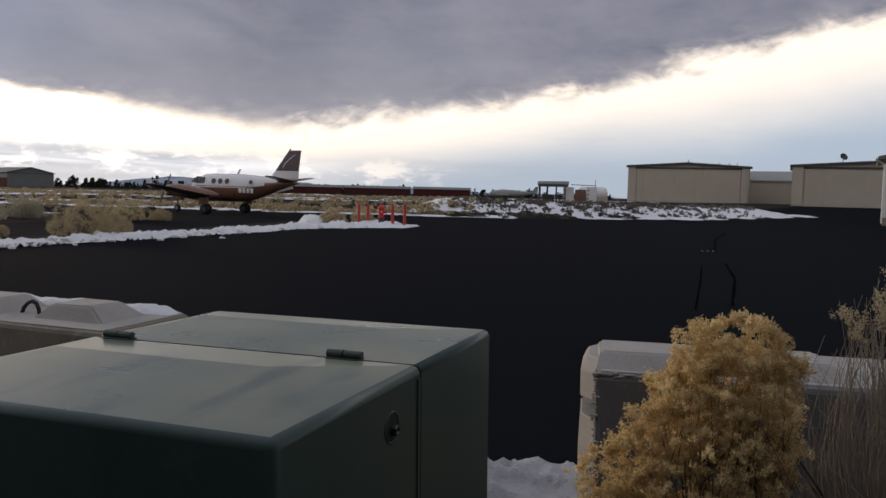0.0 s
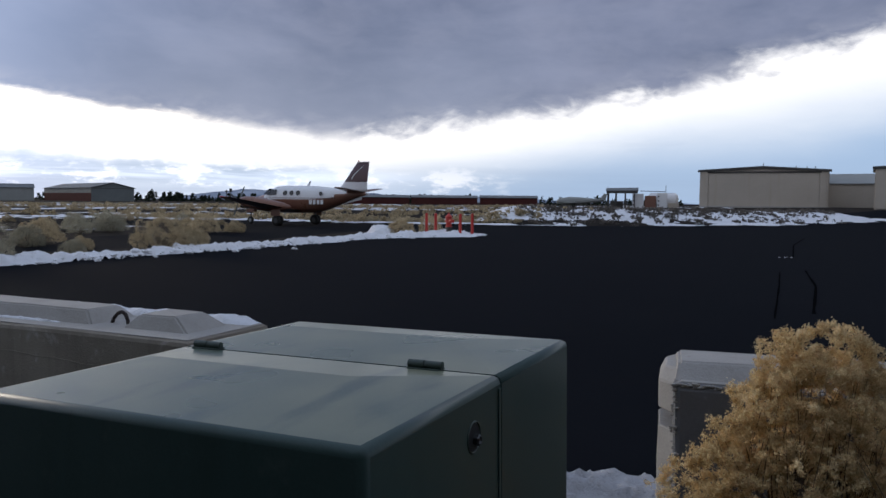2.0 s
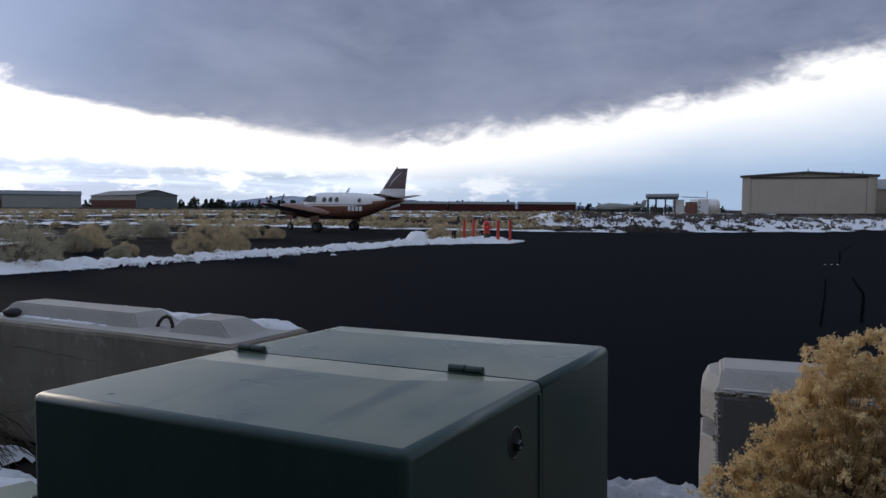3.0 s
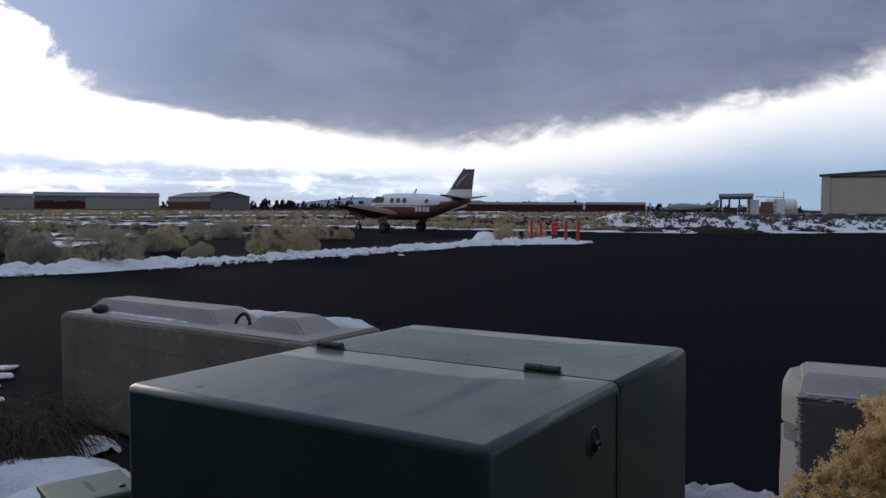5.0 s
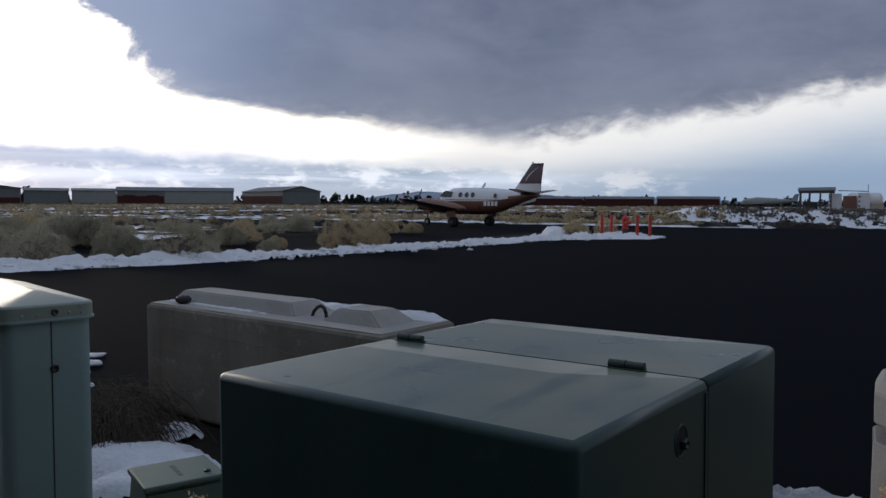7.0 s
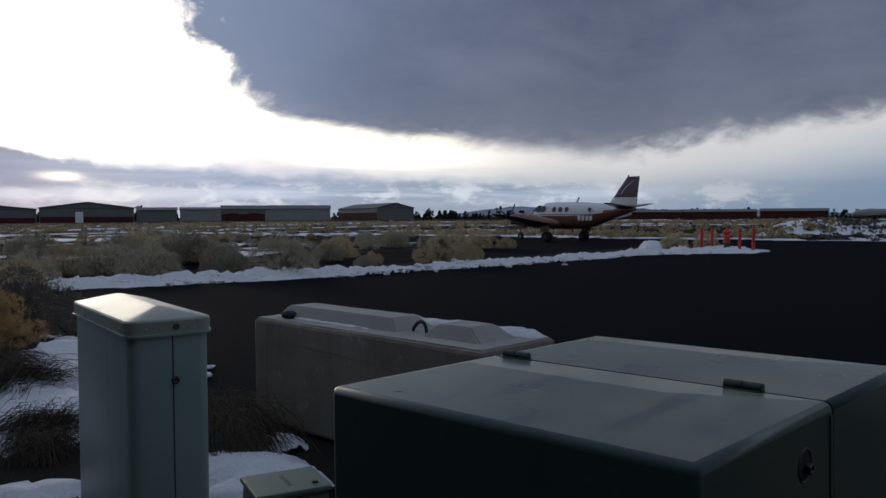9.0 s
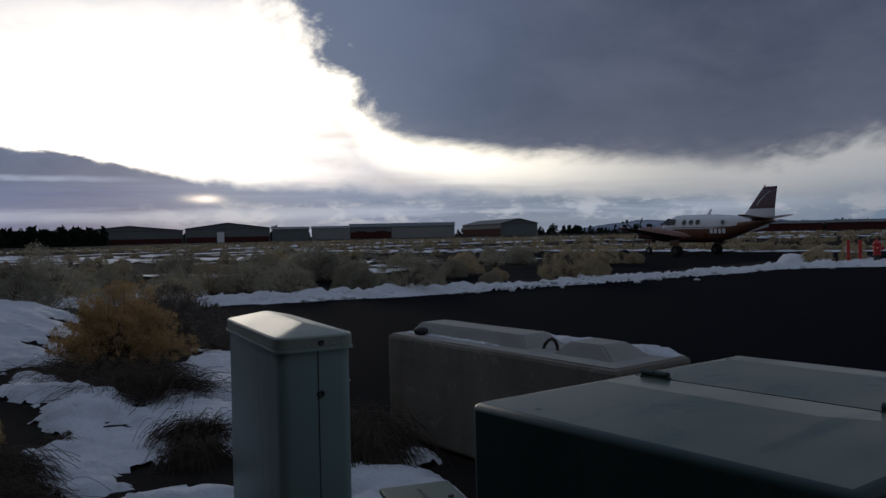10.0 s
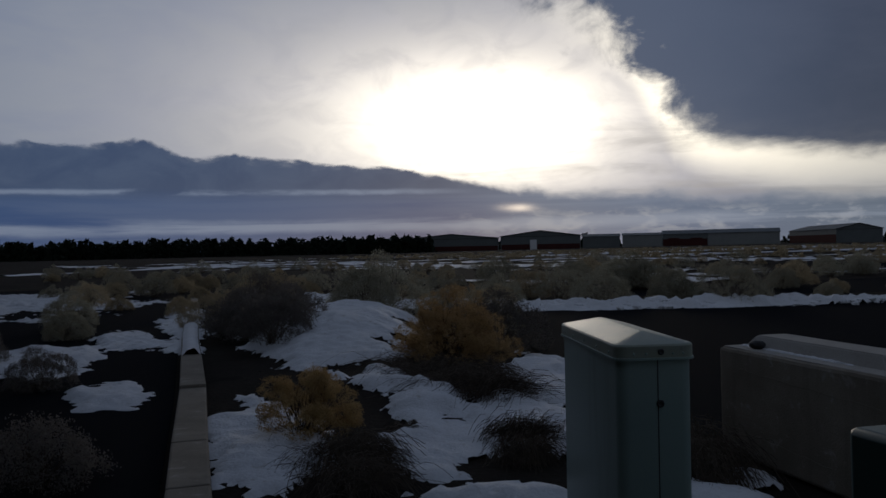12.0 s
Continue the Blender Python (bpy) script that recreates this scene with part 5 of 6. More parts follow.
part("fin", loft([[(-3.2, -0.04, 1.2), (-3.2, 0.04, 1.2), (-4.2, 0.04, 1.2), (-4.2, -0.04, 1.2)], [(-3.9, -0.03, 2.2), (-3.9, 0.03, 2.2), (-4.4, 0.03, 2.2), (-4.4, -0.03, 2.2)]]), PALE_METAL, small)
part("tailplane", a_box(-4.3, -3.5, -1.6, 1.6, 1.2, 1.27, 0.02), PALE_METAL, small)
for x, y in ((2.4, 0), (0.6, -1.2), (0.6, 1.2)):
    part("wheel", lathe([(0.05, -0.06), (0.18, -0.06), (0.2, 0), (0.18, 0.06), (0.05, 0.06)], 14, pose(x, y, 0.2, 90, 0, 0)), RUBBER, small)
    part("leg", a_rod((x, y, 0.2), (x, y * 0.4, 0.8), 0.04), STEEL, small)


# ---- pavement details ----
def ribbon(name, line, wide, mat, label, category, lift, seed=0, kind="structure"):
    rg = random.Random(seed)
    bm = bmesh.new()
    prev = None
    pts = []
    for (ax, ay), (bx, by) in zip(line, line[1:]):
        n = max(2, int(math.hypot(bx - ax, by - ay) / 0.6))
        pts += [(ax + (bx - ax) * k / n, ay + (by - ay) * k / n) for k in range(n)]
    pts.append(line[-1])
    for k, (x, y) in enumerate(pts):
        x1, y1 = pts[min(k + 1, len(pts) - 1)]
        x0, y0 = pts[max(k - 1, 0)]
        d = Vector((y1 - y0, x0 - x1)).normalized() * wide * rg.uniform(0.6, 1.3) / 2
        j = rg.uniform(-0.12, 0.12) * wide
        z = on_ground(x, y) + lift
        cur = (bm.verts.new((x - d.x + j, y - d.y, z)), bm.verts.new((x + d.x + j, y + d.y, z)))
        if prev:
            bm.faces.new((prev[0], prev[1], cur[1], cur[0]))
        prev = cur
    bmesh.ops.recalc_face_normals(bm, faces=bm.faces[:])
    if sum(f.normal.z for f in bm.faces) < 0:
        bmesh.ops.reverse_faces(bm, faces=bm.faces[:])
    return tagged(part(name, bm, mat), label, category, kind=kind)


ribbon("trim", [(3.65, 11.1), (5.0, 15.0), (6.35, 19.0)], 0.034, SEALER, "black crack sealer line on asphalt", "crack sealer", 0.010, 1)
ribbon("trim", [(4.40, 11.7), (5.9, 15.6), (7.15, 19.6)], 0.05, SEALER, "black crack sealer line on asphalt", "crack sealer", 0.010, 2)
ribbon("trim", [(8.6, 24.6), (11.2, 32.0), (14.0, 38.6)], 0.05, SEALER, "black crack sealer line on asphalt", "crack sealer", 0.010, 3)
for k in range(3):
    x, y = 8.1 + k * 0.18, 24.3 + 0.02 * k
    bm = bmesh.new()
    bmesh.ops.create_icosphere(bm, subdivisions=1, radius=0.026)
    for v in bm.verts:
        v.co = Vector((v.co.x * 1.5, v.co.y, v.co.z * 0.3 + 0.01))
    ob = part("snow_lump", bm, SNOW)
    ob.matrix_world = pose(x, y, on_ground(x, y) + 0.006)
    tagged(ob, "small lump of snow on the asphalt", "snow")

for k, (x, y, s) in enumerate(((-4.62, 5.85, 0.9), (-5.5, 5.9, 1.2), (-5.75, 6.25, 1.1), (-5.3, 5.6, 0.8), (-4.9, 5.2, 0.8), (-6.3, 6.6, 1.0), (-3.9, 7.4, 0.6), (-0.3, 4.75, 1.2), (1.1, 4.6, 1.0), (-7.0, 24.6, 1.5), (-4.2, 33.0, 1.8))):
    bm = bmesh.new()
    bmesh.ops.create_icosphere(bm, subdivisions=2, radius=0.05)
    for v in bm.verts:
        v.co = Vector((v.co.x * 1.5, v.co.y * 1.2, v.co.z * 0.5 + 0.012)) * s * (1 + 0.5 * noise.noise(v.co * 30 + Vector((k, 0, 0))))
    ob = part("snow_lump", bm, SNOW, smooth=True)
    ob.matrix_world = pose(x, y, on_ground(x, y) + 0.008, 0, 0, 40 * k)
    tagged(ob, "small lump of snow on the asphalt", "snow")

# far taxiways: bare dark strips across the field
sheet("taxiway", [(-120, 62), (-99, 71), (-73, 87), (-45, 100), (-6, 108), (-6, 116), (-47, 108), (-76, 95), (-104, 79), (-124, 70)], ASPHALT, "dark bare taxiway across the field", "taxiway", 8.0, 0.03)
sheet("runway", [(-250, 80), (-150, 112), (-70, 154), (0, 175), (0, 190), (-75, 170), (-158, 128), (-256, 98)], ASPHALT, "dark bare runway across the field", "runway", 14.0, 0.04)

# the concrete kerb
kerb = thing("kerb", pose(0, 0, 0), "weathered pale concrete kerb edged with snow", "kerb", kind="structure")
line = [(-3.9, 0.72), (-5.2, 1.10), (-6.4, 1.45), (-8.8, 2.17), (-13.9, 3.60), (-18.5, 4.95), (-25.2, 7.0)]
for (ax, ay), (bx, by) in zip(line, line[1:]):
    n = max(1, int(math.hypot(bx - ax, by - ay) / 2.0))
    for k in range(n):
        x0, y0, x1, y1 = ax + (bx - ax) * k / n, ay + (by - ay) * k / n, ax + (bx - ax) * (k + 1) / n, ay + (by - ay) * (k + 1) / n
        L = math.hypot(x1 - x0, y1 - y0)
        bm = a_box(0.006, L - 0.006, -0.14, 0.14, -0.1, 0.13, 0.02)
        seg = part("kerb_stone", bm, CONCRETE, kerb)
        seg.matrix_world = pose(x0, y0, on_ground(x0, y0), 0, 0, math.degrees(math.atan2(y1 - y0, x1 - x0)))
sheet("pavement", [(-4.1, 0.56), (-5.2, 0.90), (-8.8, 1.97), (-13.9, 3.40), (-25.2, 6.7), (-40, 6.5), (-40, -2.25), (-4, -2.25)], ASPHALT, "dark lane beside the kerb", "asphalt lane", 2.0, 0.003)


# ---- snow ----
def lumps(x, y, seed):
    """Three octaves of soft noise over the plan."""
    out = np.zeros(np.shape(x))
    for k, (s, a) in enumerate(((0.7, 1.0), (2.1, 0.6), (6.0, 0.35), (15.0, 0.18))):
        rs = np.random.RandomState(seed * 7 + k)
        for _ in range(5):
            th, ph = rs.uniform(0, 2 * math.pi, 2)
            q = rs.uniform(0.7, 1.4)
            out += a / 5 * 1.6 * np.sin(s * q * (x * math.cos(th) + y * math.sin(th)) + ph)
    return out


def snow_sheet(name, x0, x1, y0, y1, step, field, thick, label, rough=0.3, seed=0, grain=2.2, mat=SNOW):
    """A layer of snow where field(x, y) is above zero, thinning to its edge."""
    nx, ny = int((x1 - x0) / step) + 1, int((y1 - y0) / step) + 1
    X, Y = np.meshgrid(np.linspace(x0, x1, nx), np.linspace(y0, y1, ny))
    F = field(X, Y)
    H0 = height(X, Y)
    L = lumps(X * grain, Y * grain, seed)
    Z = H0 - 0.03 + smooth01(F / 0.5) * thick * np.maximum(0.15, 1 + rough * L) + 0.045 * smooth01((F + 0.09) / 0.12)
    keep = F > -0.16
    idx = -np.ones(F.shape, int)
    cell = keep[:-1, :-1] & keep[1:, :-1] & keep[:-1, 1:] & keep[1:, 1:]
    used = np.zeros(F.shape, bool)
    for a, b in ((0, 0), (1, 0), (0, 1), (1, 1)):
        used[a:a + cell.shape[0], b:b + cell.shape[1]] |= cell
    idx[used] = np.arange(used.sum())
    rs = np.random.RandomState(seed)
    jx, jy = rs.uniform(-0.3, 0.3, F.shape) * step, rs.uniform(-0.3, 0.3, F.shape) * step
    verts = np.stack([X[used] + jx[used], Y[used] + jy[used], Z[used]], 1).tolist()
    r, c = np.nonzero(cell)
    faces = np.stack([idx[r, c], idx[r, c + 1], idx[r + 1, c + 1], idx[r + 1, c]], 1).tolist()
    return tagged(mesh_part(name, verts, faces, mat, smooth=True), label, "snow", kind="stuff")


# middle, half width across and along the line of sight, bearing
NEAR_SNOW = [(-6.75, 2.28, 0.50, 1.5, 74), (-10.6, 4.75, 0.75, 2.0, 65), (-12.9, 6.2, 1.75, 3.4, 65), (-5.36, 3.2, 0.5, 0.95, 59), (-5.97, 4.4, 0.5, 0.9, 54), (-7.5, 6.0, 0.42, 1.7, 51),
             (-13.3, 1.2, 0.85, 2.6, 85), (-9.8, 1.4, 0.45, 1.0, 82), (-15.2, 2.8, 0.5, 1.6, 79), (-30, 3.2, 2.6, 6.0, 84), (-8.3, 4.3, 0.35, 1.1, 63), (-4.15, 2.98, 0.4, 0.35, 54),
             (-3.25, 3.75, 0.36, 0.42, 41), (-3.5, 4.45, 0.30, 0.4, 38), (-5.1, 3.75, 0.45, 0.8, 54), (-7.7, 6.1, 0.35, 1.4, 52), (-18.5, 4.8, 0.5, 5.0, 75), (-2.95, 3.4, 0.34, 0.25, 40), (-5.6, 3.2, 0.45, 0.6, 59), (-6.7, 3.85, 0.45, 0.8, 57)]


def near_field(x, y):
    f = np.full(np.shape(x), -1.0)
    for cx, cy, a, b, az in NEAR_SNOW:
        th = radians(az)
        dx, dy = x - cx, y - cy
        lat, dep = dx * math.cos(th) + dy * math.sin(th), -dx * math.sin(th) + dy * math.cos(th)
        f = np.maximum(f, 1 - np.sqrt((lat / (a * 1.15)) ** 2 + (dep / (b * 1.15)) ** 2))
    return f - 0.16 + 0.36 * lumps(x * 1.9, y * 1.9, 3) + 0.26 * lumps(x * 4.4, y * 4.4, 4)


snow_sheet("snow_patches", -36, -2.3, 0.2, 9.5, 0.055, near_field, 0.055, "patches of old snow on dark cinder soil", 0.8, 3, 4.0)
snow_sheet("snow_heap", -0.2, 1.2, 3.75, 4.9, 0.03, lambda x, y: 1 - np.hypot((x - 0.5) / 0.62, (y - 4.22) / 0.36) - 0.08 + 0.36 * lumps(x * 5, y * 5, 5), 0.045, "lumpy heap of dirty snow darkened for shade behind the cabinet", 1.6, 5, 9.0, SHADED_DIRTY_SNOW)

BERM = [(-24, 10.4), (-19.0, 11.0), (-16.0, 12.3), (-14.1, 14.4), (-12.2, 17.3), (-10.2, 21.2), (-8.2, 26.4), (-6.3, 32.2), (-4.6, 34.6), (-3.0, 36.2), (-2.4, 37.6)]


def berm_field(x, y):
    d, u = along(x, y, BERM)
    wide = 0.62 + 0.22 * np.sin(u * 9.0) + 0.7 * smooth01((u - 0.8) / 0.1)
    return 1 - d / wide + 0.30 * lumps(x * 1.1, y * 1.1, 8) + 0.16 * lumps(x * 4.0, y * 4.0, 18)


island = [(-26, 10.4), (-16.2, 12.5), (-14.3, 14.6), (-12.3, 17.6), (-10.3, 21.4), (-8.3, 26.6), (-6.4, 32.4), (-4.6, 34.9), (-2.6, 36.6), (-1.9, 38.8), (-4.0, 40.5), (-7.7, 39.6), (-9.8, 29.8), (-11.8, 23.9), (-13.7, 20.6), (-17, 17.2), (-26, 15.5)]
sheet("verge", island, SOIL, "dark soil verge under the snow berm", "verge", 1.0, 0.03)
snow_sheet("snow_berm", -26, 0.5, 9.0, 42, 0.09, berm_field, 0.115, "ploughed ridge of lumpy snow beside the asphalt", 0.9, 8, 7.5)
snow_sheet("snow_pile", -7.6, -4.6, 35.0, 38.2, 0.10, lambda x, y: 1 - np.hypot((x + 6.1) / 0.85, (y - 36.4) / 0.9) + 0.25 * lumps(x * 3, y * 3, 9), 0.30, "ploughed pile of snow on the berm", 0.5, 9)


def field_mask(x, y):
    # drifts lie in streaks across the line of sight
    u, v = x * 0.92 + y * 0.36, -x * 0.36 + y * 0.92
    f = 0.9 * lumps(u * 0.16, v * 0.95, 12) - 0.66 + 0.45 * lumps(u * 0.7, v * 1.5, 13)
    d, _ = along(x, y, [(-60, 64), (-24, 55), (-6, 50), (-1, 50)])
    f = f + 0.25 * smooth01((-17 - x) / 4) * smooth01((52 - y) / 6)
    return np.where(along(x, y, [(-42, 15), (-19, 17), (-13, 30), (-12, 46), (2, 48), (24, 52)])[0] < 4.2, -1.0, f)


snow_sheet("snow_field", -150, 30, 18, 190, 0.8, lambda x, y: np.where((y > 53 + 0.18 * np.maximum(x, 0)) | (x < -20), field_mask(x, y), -1.0), 0.07, "streaks of old snow over the airfield", 0.3, 12)
snow_sheet("snow_line", -62, 4, 50, 72, 0.35, lambda x, y: 1 - np.abs(y - (53.9 - 0.18 * np.minimum(x + 3, 0) - 0.004 * np.minimum(x + 3, 0) ** 2 * 0.3)) / 0.9 + 0.5 * lumps(x * 0.6, y * 1.5, 14) - 0.25, 0.09, "line of snow along the edge of the apron", 0.5, 14)


def bank_field(x, y):
    d, u = along(x, y, BANK_LINE)
    return 1 - d / 5.6 + 0.30 * lumps(x * 0.9, y * 0.9, 15) - 0.1


snow_sheet("snow_bank", -4, 34, 52, 74, 0.22, bank_field, 0.12, "snow covered bank with brush beside the apron", 0.5, 15)


def snow_ridge(line, wide, high, label, seed, lift=0.03):
    """A low ploughed ridge that runs far across the field, uneven and broken here and there."""
    rs = np.random.RandomState(seed)
    pts = []
    for (ax, ay), (bx, by) in zip(line, line[1:]):
        n = max(2, int(math.hypot(bx - ax, by - ay) / 1.2))
        pts += [(ax + (bx - ax) * k / n, ay + (by - ay) * k / n) for k in range(n)]
    size = np.convolve(rs.rand(len(pts) + 6), np.ones(7) / 7, "valid")
    verts, faces = [], []
    for k, (x, y) in enumerate(pts):
        x1, y1 = pts[min(k + 1, len(pts) - 1)]
        x0, y0 = pts[max(k - 1, 0)]
        d = Vector((y1 - y0, x0 - x1)).normalized()
        q = max(0.02, (size[k] - 0.30) * 2.6) * rs.uniform(0.75, 1.2)
        for off, up in ((-0.5, -0.02), (-0.22, 0.75), (0.18, 1.0), (0.5, -0.02)):
            px, py = x + d.x * off * wide, y + d.y * off * wide
            verts.append((px, py, on_ground(px, py) + lift + up * high * q))
        if k:
            o = 4 * k
            faces += [(o - 4 + j, o - 3 + j, o + 1 + j, o + j) for j in range(3)]
    return tagged(mesh_part("snow_ridge", verts, faces, SNOW, smooth=True), label, "snow", kind="stuff")


snow_ridge([(-75, 5.3), (-95, 27), (-93, 49), (-91.7, 66.3), (-86.5, 97.1), (-80.8, 121.1), (-69.5, 147.2), (-40, 160), (-8, 168)], 1.8, 0.30, "thin line of ploughed snow along the runway", 51)
snow_ridge([(-64, 24), (-70, 50), (-62, 76), (-44, 96), (-14, 106)], 1.4, 0.16, "thin line of ploughed snow along the taxiway", 52)


snow_ridge([(-11.3, 2.87), (-13.9, 3.60), (-18.5, 4.95), (-22.0, 6.0)], 0.26, 0.16, "strip of snow lying along the kerb", 53, 0.133)


# loose clods thrown up by the plough
def clods(name, line, count, seed):
    rs = np.random.RandomState(seed)
    ball = bmesh.new()
    bmesh.ops.create_icosphere(ball, subdivisions=1, radius=1.0)
    ball.verts.index_update()
    V0 = np.array([v.co[:] for v in ball.verts])
    F0 = np.array([[v.index for v in f.verts] for f in ball.faces])
    ball.free()
    V, F = [], []
    for k in range(count):
        i = rs.randint(len(line) - 1)
        (ax, ay), (bx, by) = line[i], line[i + 1]
        u, d = rs.rand(), rs.normal(0, 0.34)
        n = np.array([by - ay, ax - bx]) / math.hypot(bx - ax, by - ay)
        x, y = ax + (bx - ax) * u + n[0] * d, ay + (by - ay) * u + n[1] * d
        s = 0.022 + 0.095 * rs.rand() ** 2.5
        v = V0 * s * rs.uniform(0.6, 1.25, V0.shape) * np.array([1.2, 1.2, 0.8])
        F.append(F0 + len(V0) * k)
        V.append(v + np.array([x, y, on_ground(x, y) + 0.3 * s + 0.10 * max(0.0, 1 - abs(d) / 0.6)]))
    return tagged(mesh_part(name, np.concatenate(V).tolist(), np.concatenate(F).tolist(), SNOW), "loose clods of ploughed snow along the ridge", "snow", kind="stuff")


clods("snow_clods", BERM, 1700, 91)


# ---- brush ----
def tris(rs, centres, spread, count, size, lift=0.0, thin=0.3):
    """Small pointed leaves strewn round each centre."""
    n = len(centres) * count
    c = np.repeat(centres, count, 0) + rs.normal(0, 1, (n, 3)) * spread
    a = rs.normal(0, 1, (n, 3))
    a[:, 2] += lift
    a /= np.linalg.norm(a, axis=1)[:, None]
    b = np.cross(a, rs.normal(0, 1, (n, 3)))
    b /= np.linalg.norm(b, axis=1)[:, None] + 1e-9
    s = size * rs.uniform(0.5, 1.4, (n, 1))
    v = np.stack([c - b * s * thin, c + b * s * thin, c + a * s], 1).reshape(-1, 3)
    return v, np.arange(n * 3).reshape(-1, 3)


def stems(rs, ends, base, r0, r1, bend=0.1, segs=3):
    """Thin three-sided stems from the foot to each end."""
    vs, fs = [], []
    for e in ends:
        foot = np.array([rs.normal(0, base), rs.normal(0, base), 0.0])
        side = rs.normal(0, bend, 3) * np.array([1, 1, 0.3])
        for k in range(segs + 1):
            u = k / segs
            p = foot + (e - foot) * np.array([u, u, u ** 0.85]) + side * math.sin(math.pi * u)
            r = r0 + (r1 - r0) * u
            o = len(vs)
            for j in range(3):
                a = 2 * math.pi * j / 3
                vs.append((p[0] + r * math.cos(a), p[1] + r * math.sin(a), p[2]))
            if k:
                for j in range(3):
                    fs.append((o - 3 + j, o - 3 + (j + 1) % 3, o + (j + 1) % 3, o + j))
    return vs, fs


def dome(rs, n, rx, ry, h, inner=0.75, low=0.15):
    """Points near the surface of a dome with an uneven outline."""
    d = rs.normal(0, 1, (n, 3))
    d[:, 2] = np.abs(d[:, 2])
    d /= np.linalg.norm(d, axis=1)[:, None]
    bump = 1 + 0.16 * np.sin(d[:, 0] * 5 + rs.uniform(0, 6)) * np.sin(d[:, 1] * 5 + rs.uniform(0, 6)) + 0.10 * np.sin(d[:, 2] * 9 + d[:, 0] * 7)
    r = rs.uniform(inner, 1.0, n) ** 0.6 * bump
    p = d * r[:, None] * np.array([rx, ry, h * (1 - low)])
    p[:, 2] += h * low
    return p


def bush(name, m, rx, ry, h, clumps, leaves, leaf, spread, mat, label, seed, twigs=60, twig_mat=None, group="", inner=0.75, centres=None, slim=1.0):
    rs = np.random.RandomState(seed)
    t = thing(name, m, label, "bush", group)
    c = dome(rs, clumps, rx, ry, h, inner) if centres is None else centres(rs)
    v, f = tris(rs, c, spread, leaves, leaf, 0.5)
    v[:, 2] = np.maximum(v[:, 2], 0.01)
    mesh_part("crown", v.tolist(), f.tolist(), mat, t)
    pick = c[rs.choice(len(c), min(twigs, len(c)), replace=False)]
    sv, sf = stems(rs, pick, 0.05 * rx / 0.5, (0.006 + 0.004 * h) * slim, 0.002 * slim, 0.06 * h)
    mesh_part("branch_work", sv, sf, twig_mat or TWIG, t)
    return t


# golden rabbitbrush in front of the concrete block
def golden_clumps(rs):
    blobs = [(0.05, 0.0, 1.10, 0.15, 0.10), (0.15, 0.0, 1.06, 0.11, 0.09), (-0.05, 0.0, 1.07, 0.11, 0.085), (0.02, -0.02, 0.95, 0.19, 0.12), (0.17, 0.0, 0.95, 0.11, 0.10),
             (-0.12, -0.01, 0.93, 0.12, 0.11), (-0.02, -0.05, 0.80, 0.20, 0.14), (0.13, -0.03, 0.78, 0.15, 0.14), (-0.19, -0.02, 0.79, 0.13, 0.12), (-0.28, -0.03, 0.67, 0.13, 0.11),
             (-0.38, -0.02, 0.62, 0.10, 0.12), (-0.12, -0.06, 0.65, 0.19, 0.14), (0.07, -0.08, 0.62, 0.18, 0.15), (0.17, -0.03, 0.60, 0.10, 0.13), (-0.34, -0.03, 0.48, 0.15, 0.15),
             (-0.14, -0.08, 0.46, 0.20, 0.16), (0.08, -0.09, 0.44, 0.18, 0.16), (-0.28, -0.03, 0.28, 0.18, 0.16), (0.0, -0.06, 0.26, 0.22, 0.16),
             (0.20, 0.0, 1.02, 0.075, 0.06), (0.13, -0.03, 0.87, 0.14, 0.11), (-0.06, -0.04, 0.88, 0.16, 0.10), (-0.24, -0.02, 0.72, 0.12, 0.10), (0.02, -0.06, 0.72, 0.17, 0.12), (0.16, -0.02, 0.70, 0.12, 0.10)]
    out = []
    for x, y, z, r, hz in blobs:
        # heads gather in small tufts over each bough
        n = int(290 * r * (0.42 + 0.58 * min(1.0, z / 0.95)))
        d = rs.normal(0, 1, (n, 3))
        d /= np.linalg.norm(d, axis=1)[:, None]
        k = rs.uniform(0.55, 1.0, n)[:, None] ** 0.5 * (1 + 0.16 * np.sin(d[:, :1] * 7 + x * 19) * np.sin(d[:, 2:] * 8 + z * 17))
        tuft = np.array([x, y, z]) + d * k * np.array([r, r, hz])
        out.append(np.repeat(tuft, 5, 0) + rs.normal(0, 1, (n * 5, 3)) * np.array([0.016, 0.016, 0.011]))
    return np.concatenate(out)


bush("rabbitbrush", pose(0.955, 2.62, 0), 0.4, 0.4, 1.1, 0, 42, 0.0090, 0.0066, FLOWER, "golden dry rabbitbrush in seed before the concrete block", 21, 300, TWIG, centres=golden_clumps, slim=0.35)


# bare grey twigs with a few seed heads beside it
def twig_clumps(rs):
    n = 560
    a = np.clip(rs.normal(-0.1, 0.8, n), -1.45, 1.35)
    b = rs.uniform(-0.5, 0.5, n)
    r = rs.uniform(0.82, 1.05, n)
    return np.stack([0.10 + 0.52 * np.sin(a) * r, 0.3 * b, 0.42 + 0.93 * np.cos(a) ** 0.7 * r], 1)


def head_clumps(rs):
    p = twig_clumps(rs)
    p = p[p[:, 2] > 1.14]
    p = p[::2]
    return np.repeat(p, 3, 0) + rs.normal(0, 0.012, (len(p) * 3, 3))


bare = bush("bare_bush", pose(1.66, 2.62, 0), 0.4, 0.4, 1.2, 0, 22, 0.0085, 0.008, OLIVE_HEADS, "bare grey twiggy bush with a few dry seed heads", 22, 60, PALE_TWIG, centres=head_clumps, slim=0.3)
rs = np.random.RandomState(31)
sv, sf = stems(rs, twig_clumps(rs), 0.07, 0.0026, 0.0008, 0.10, 6)
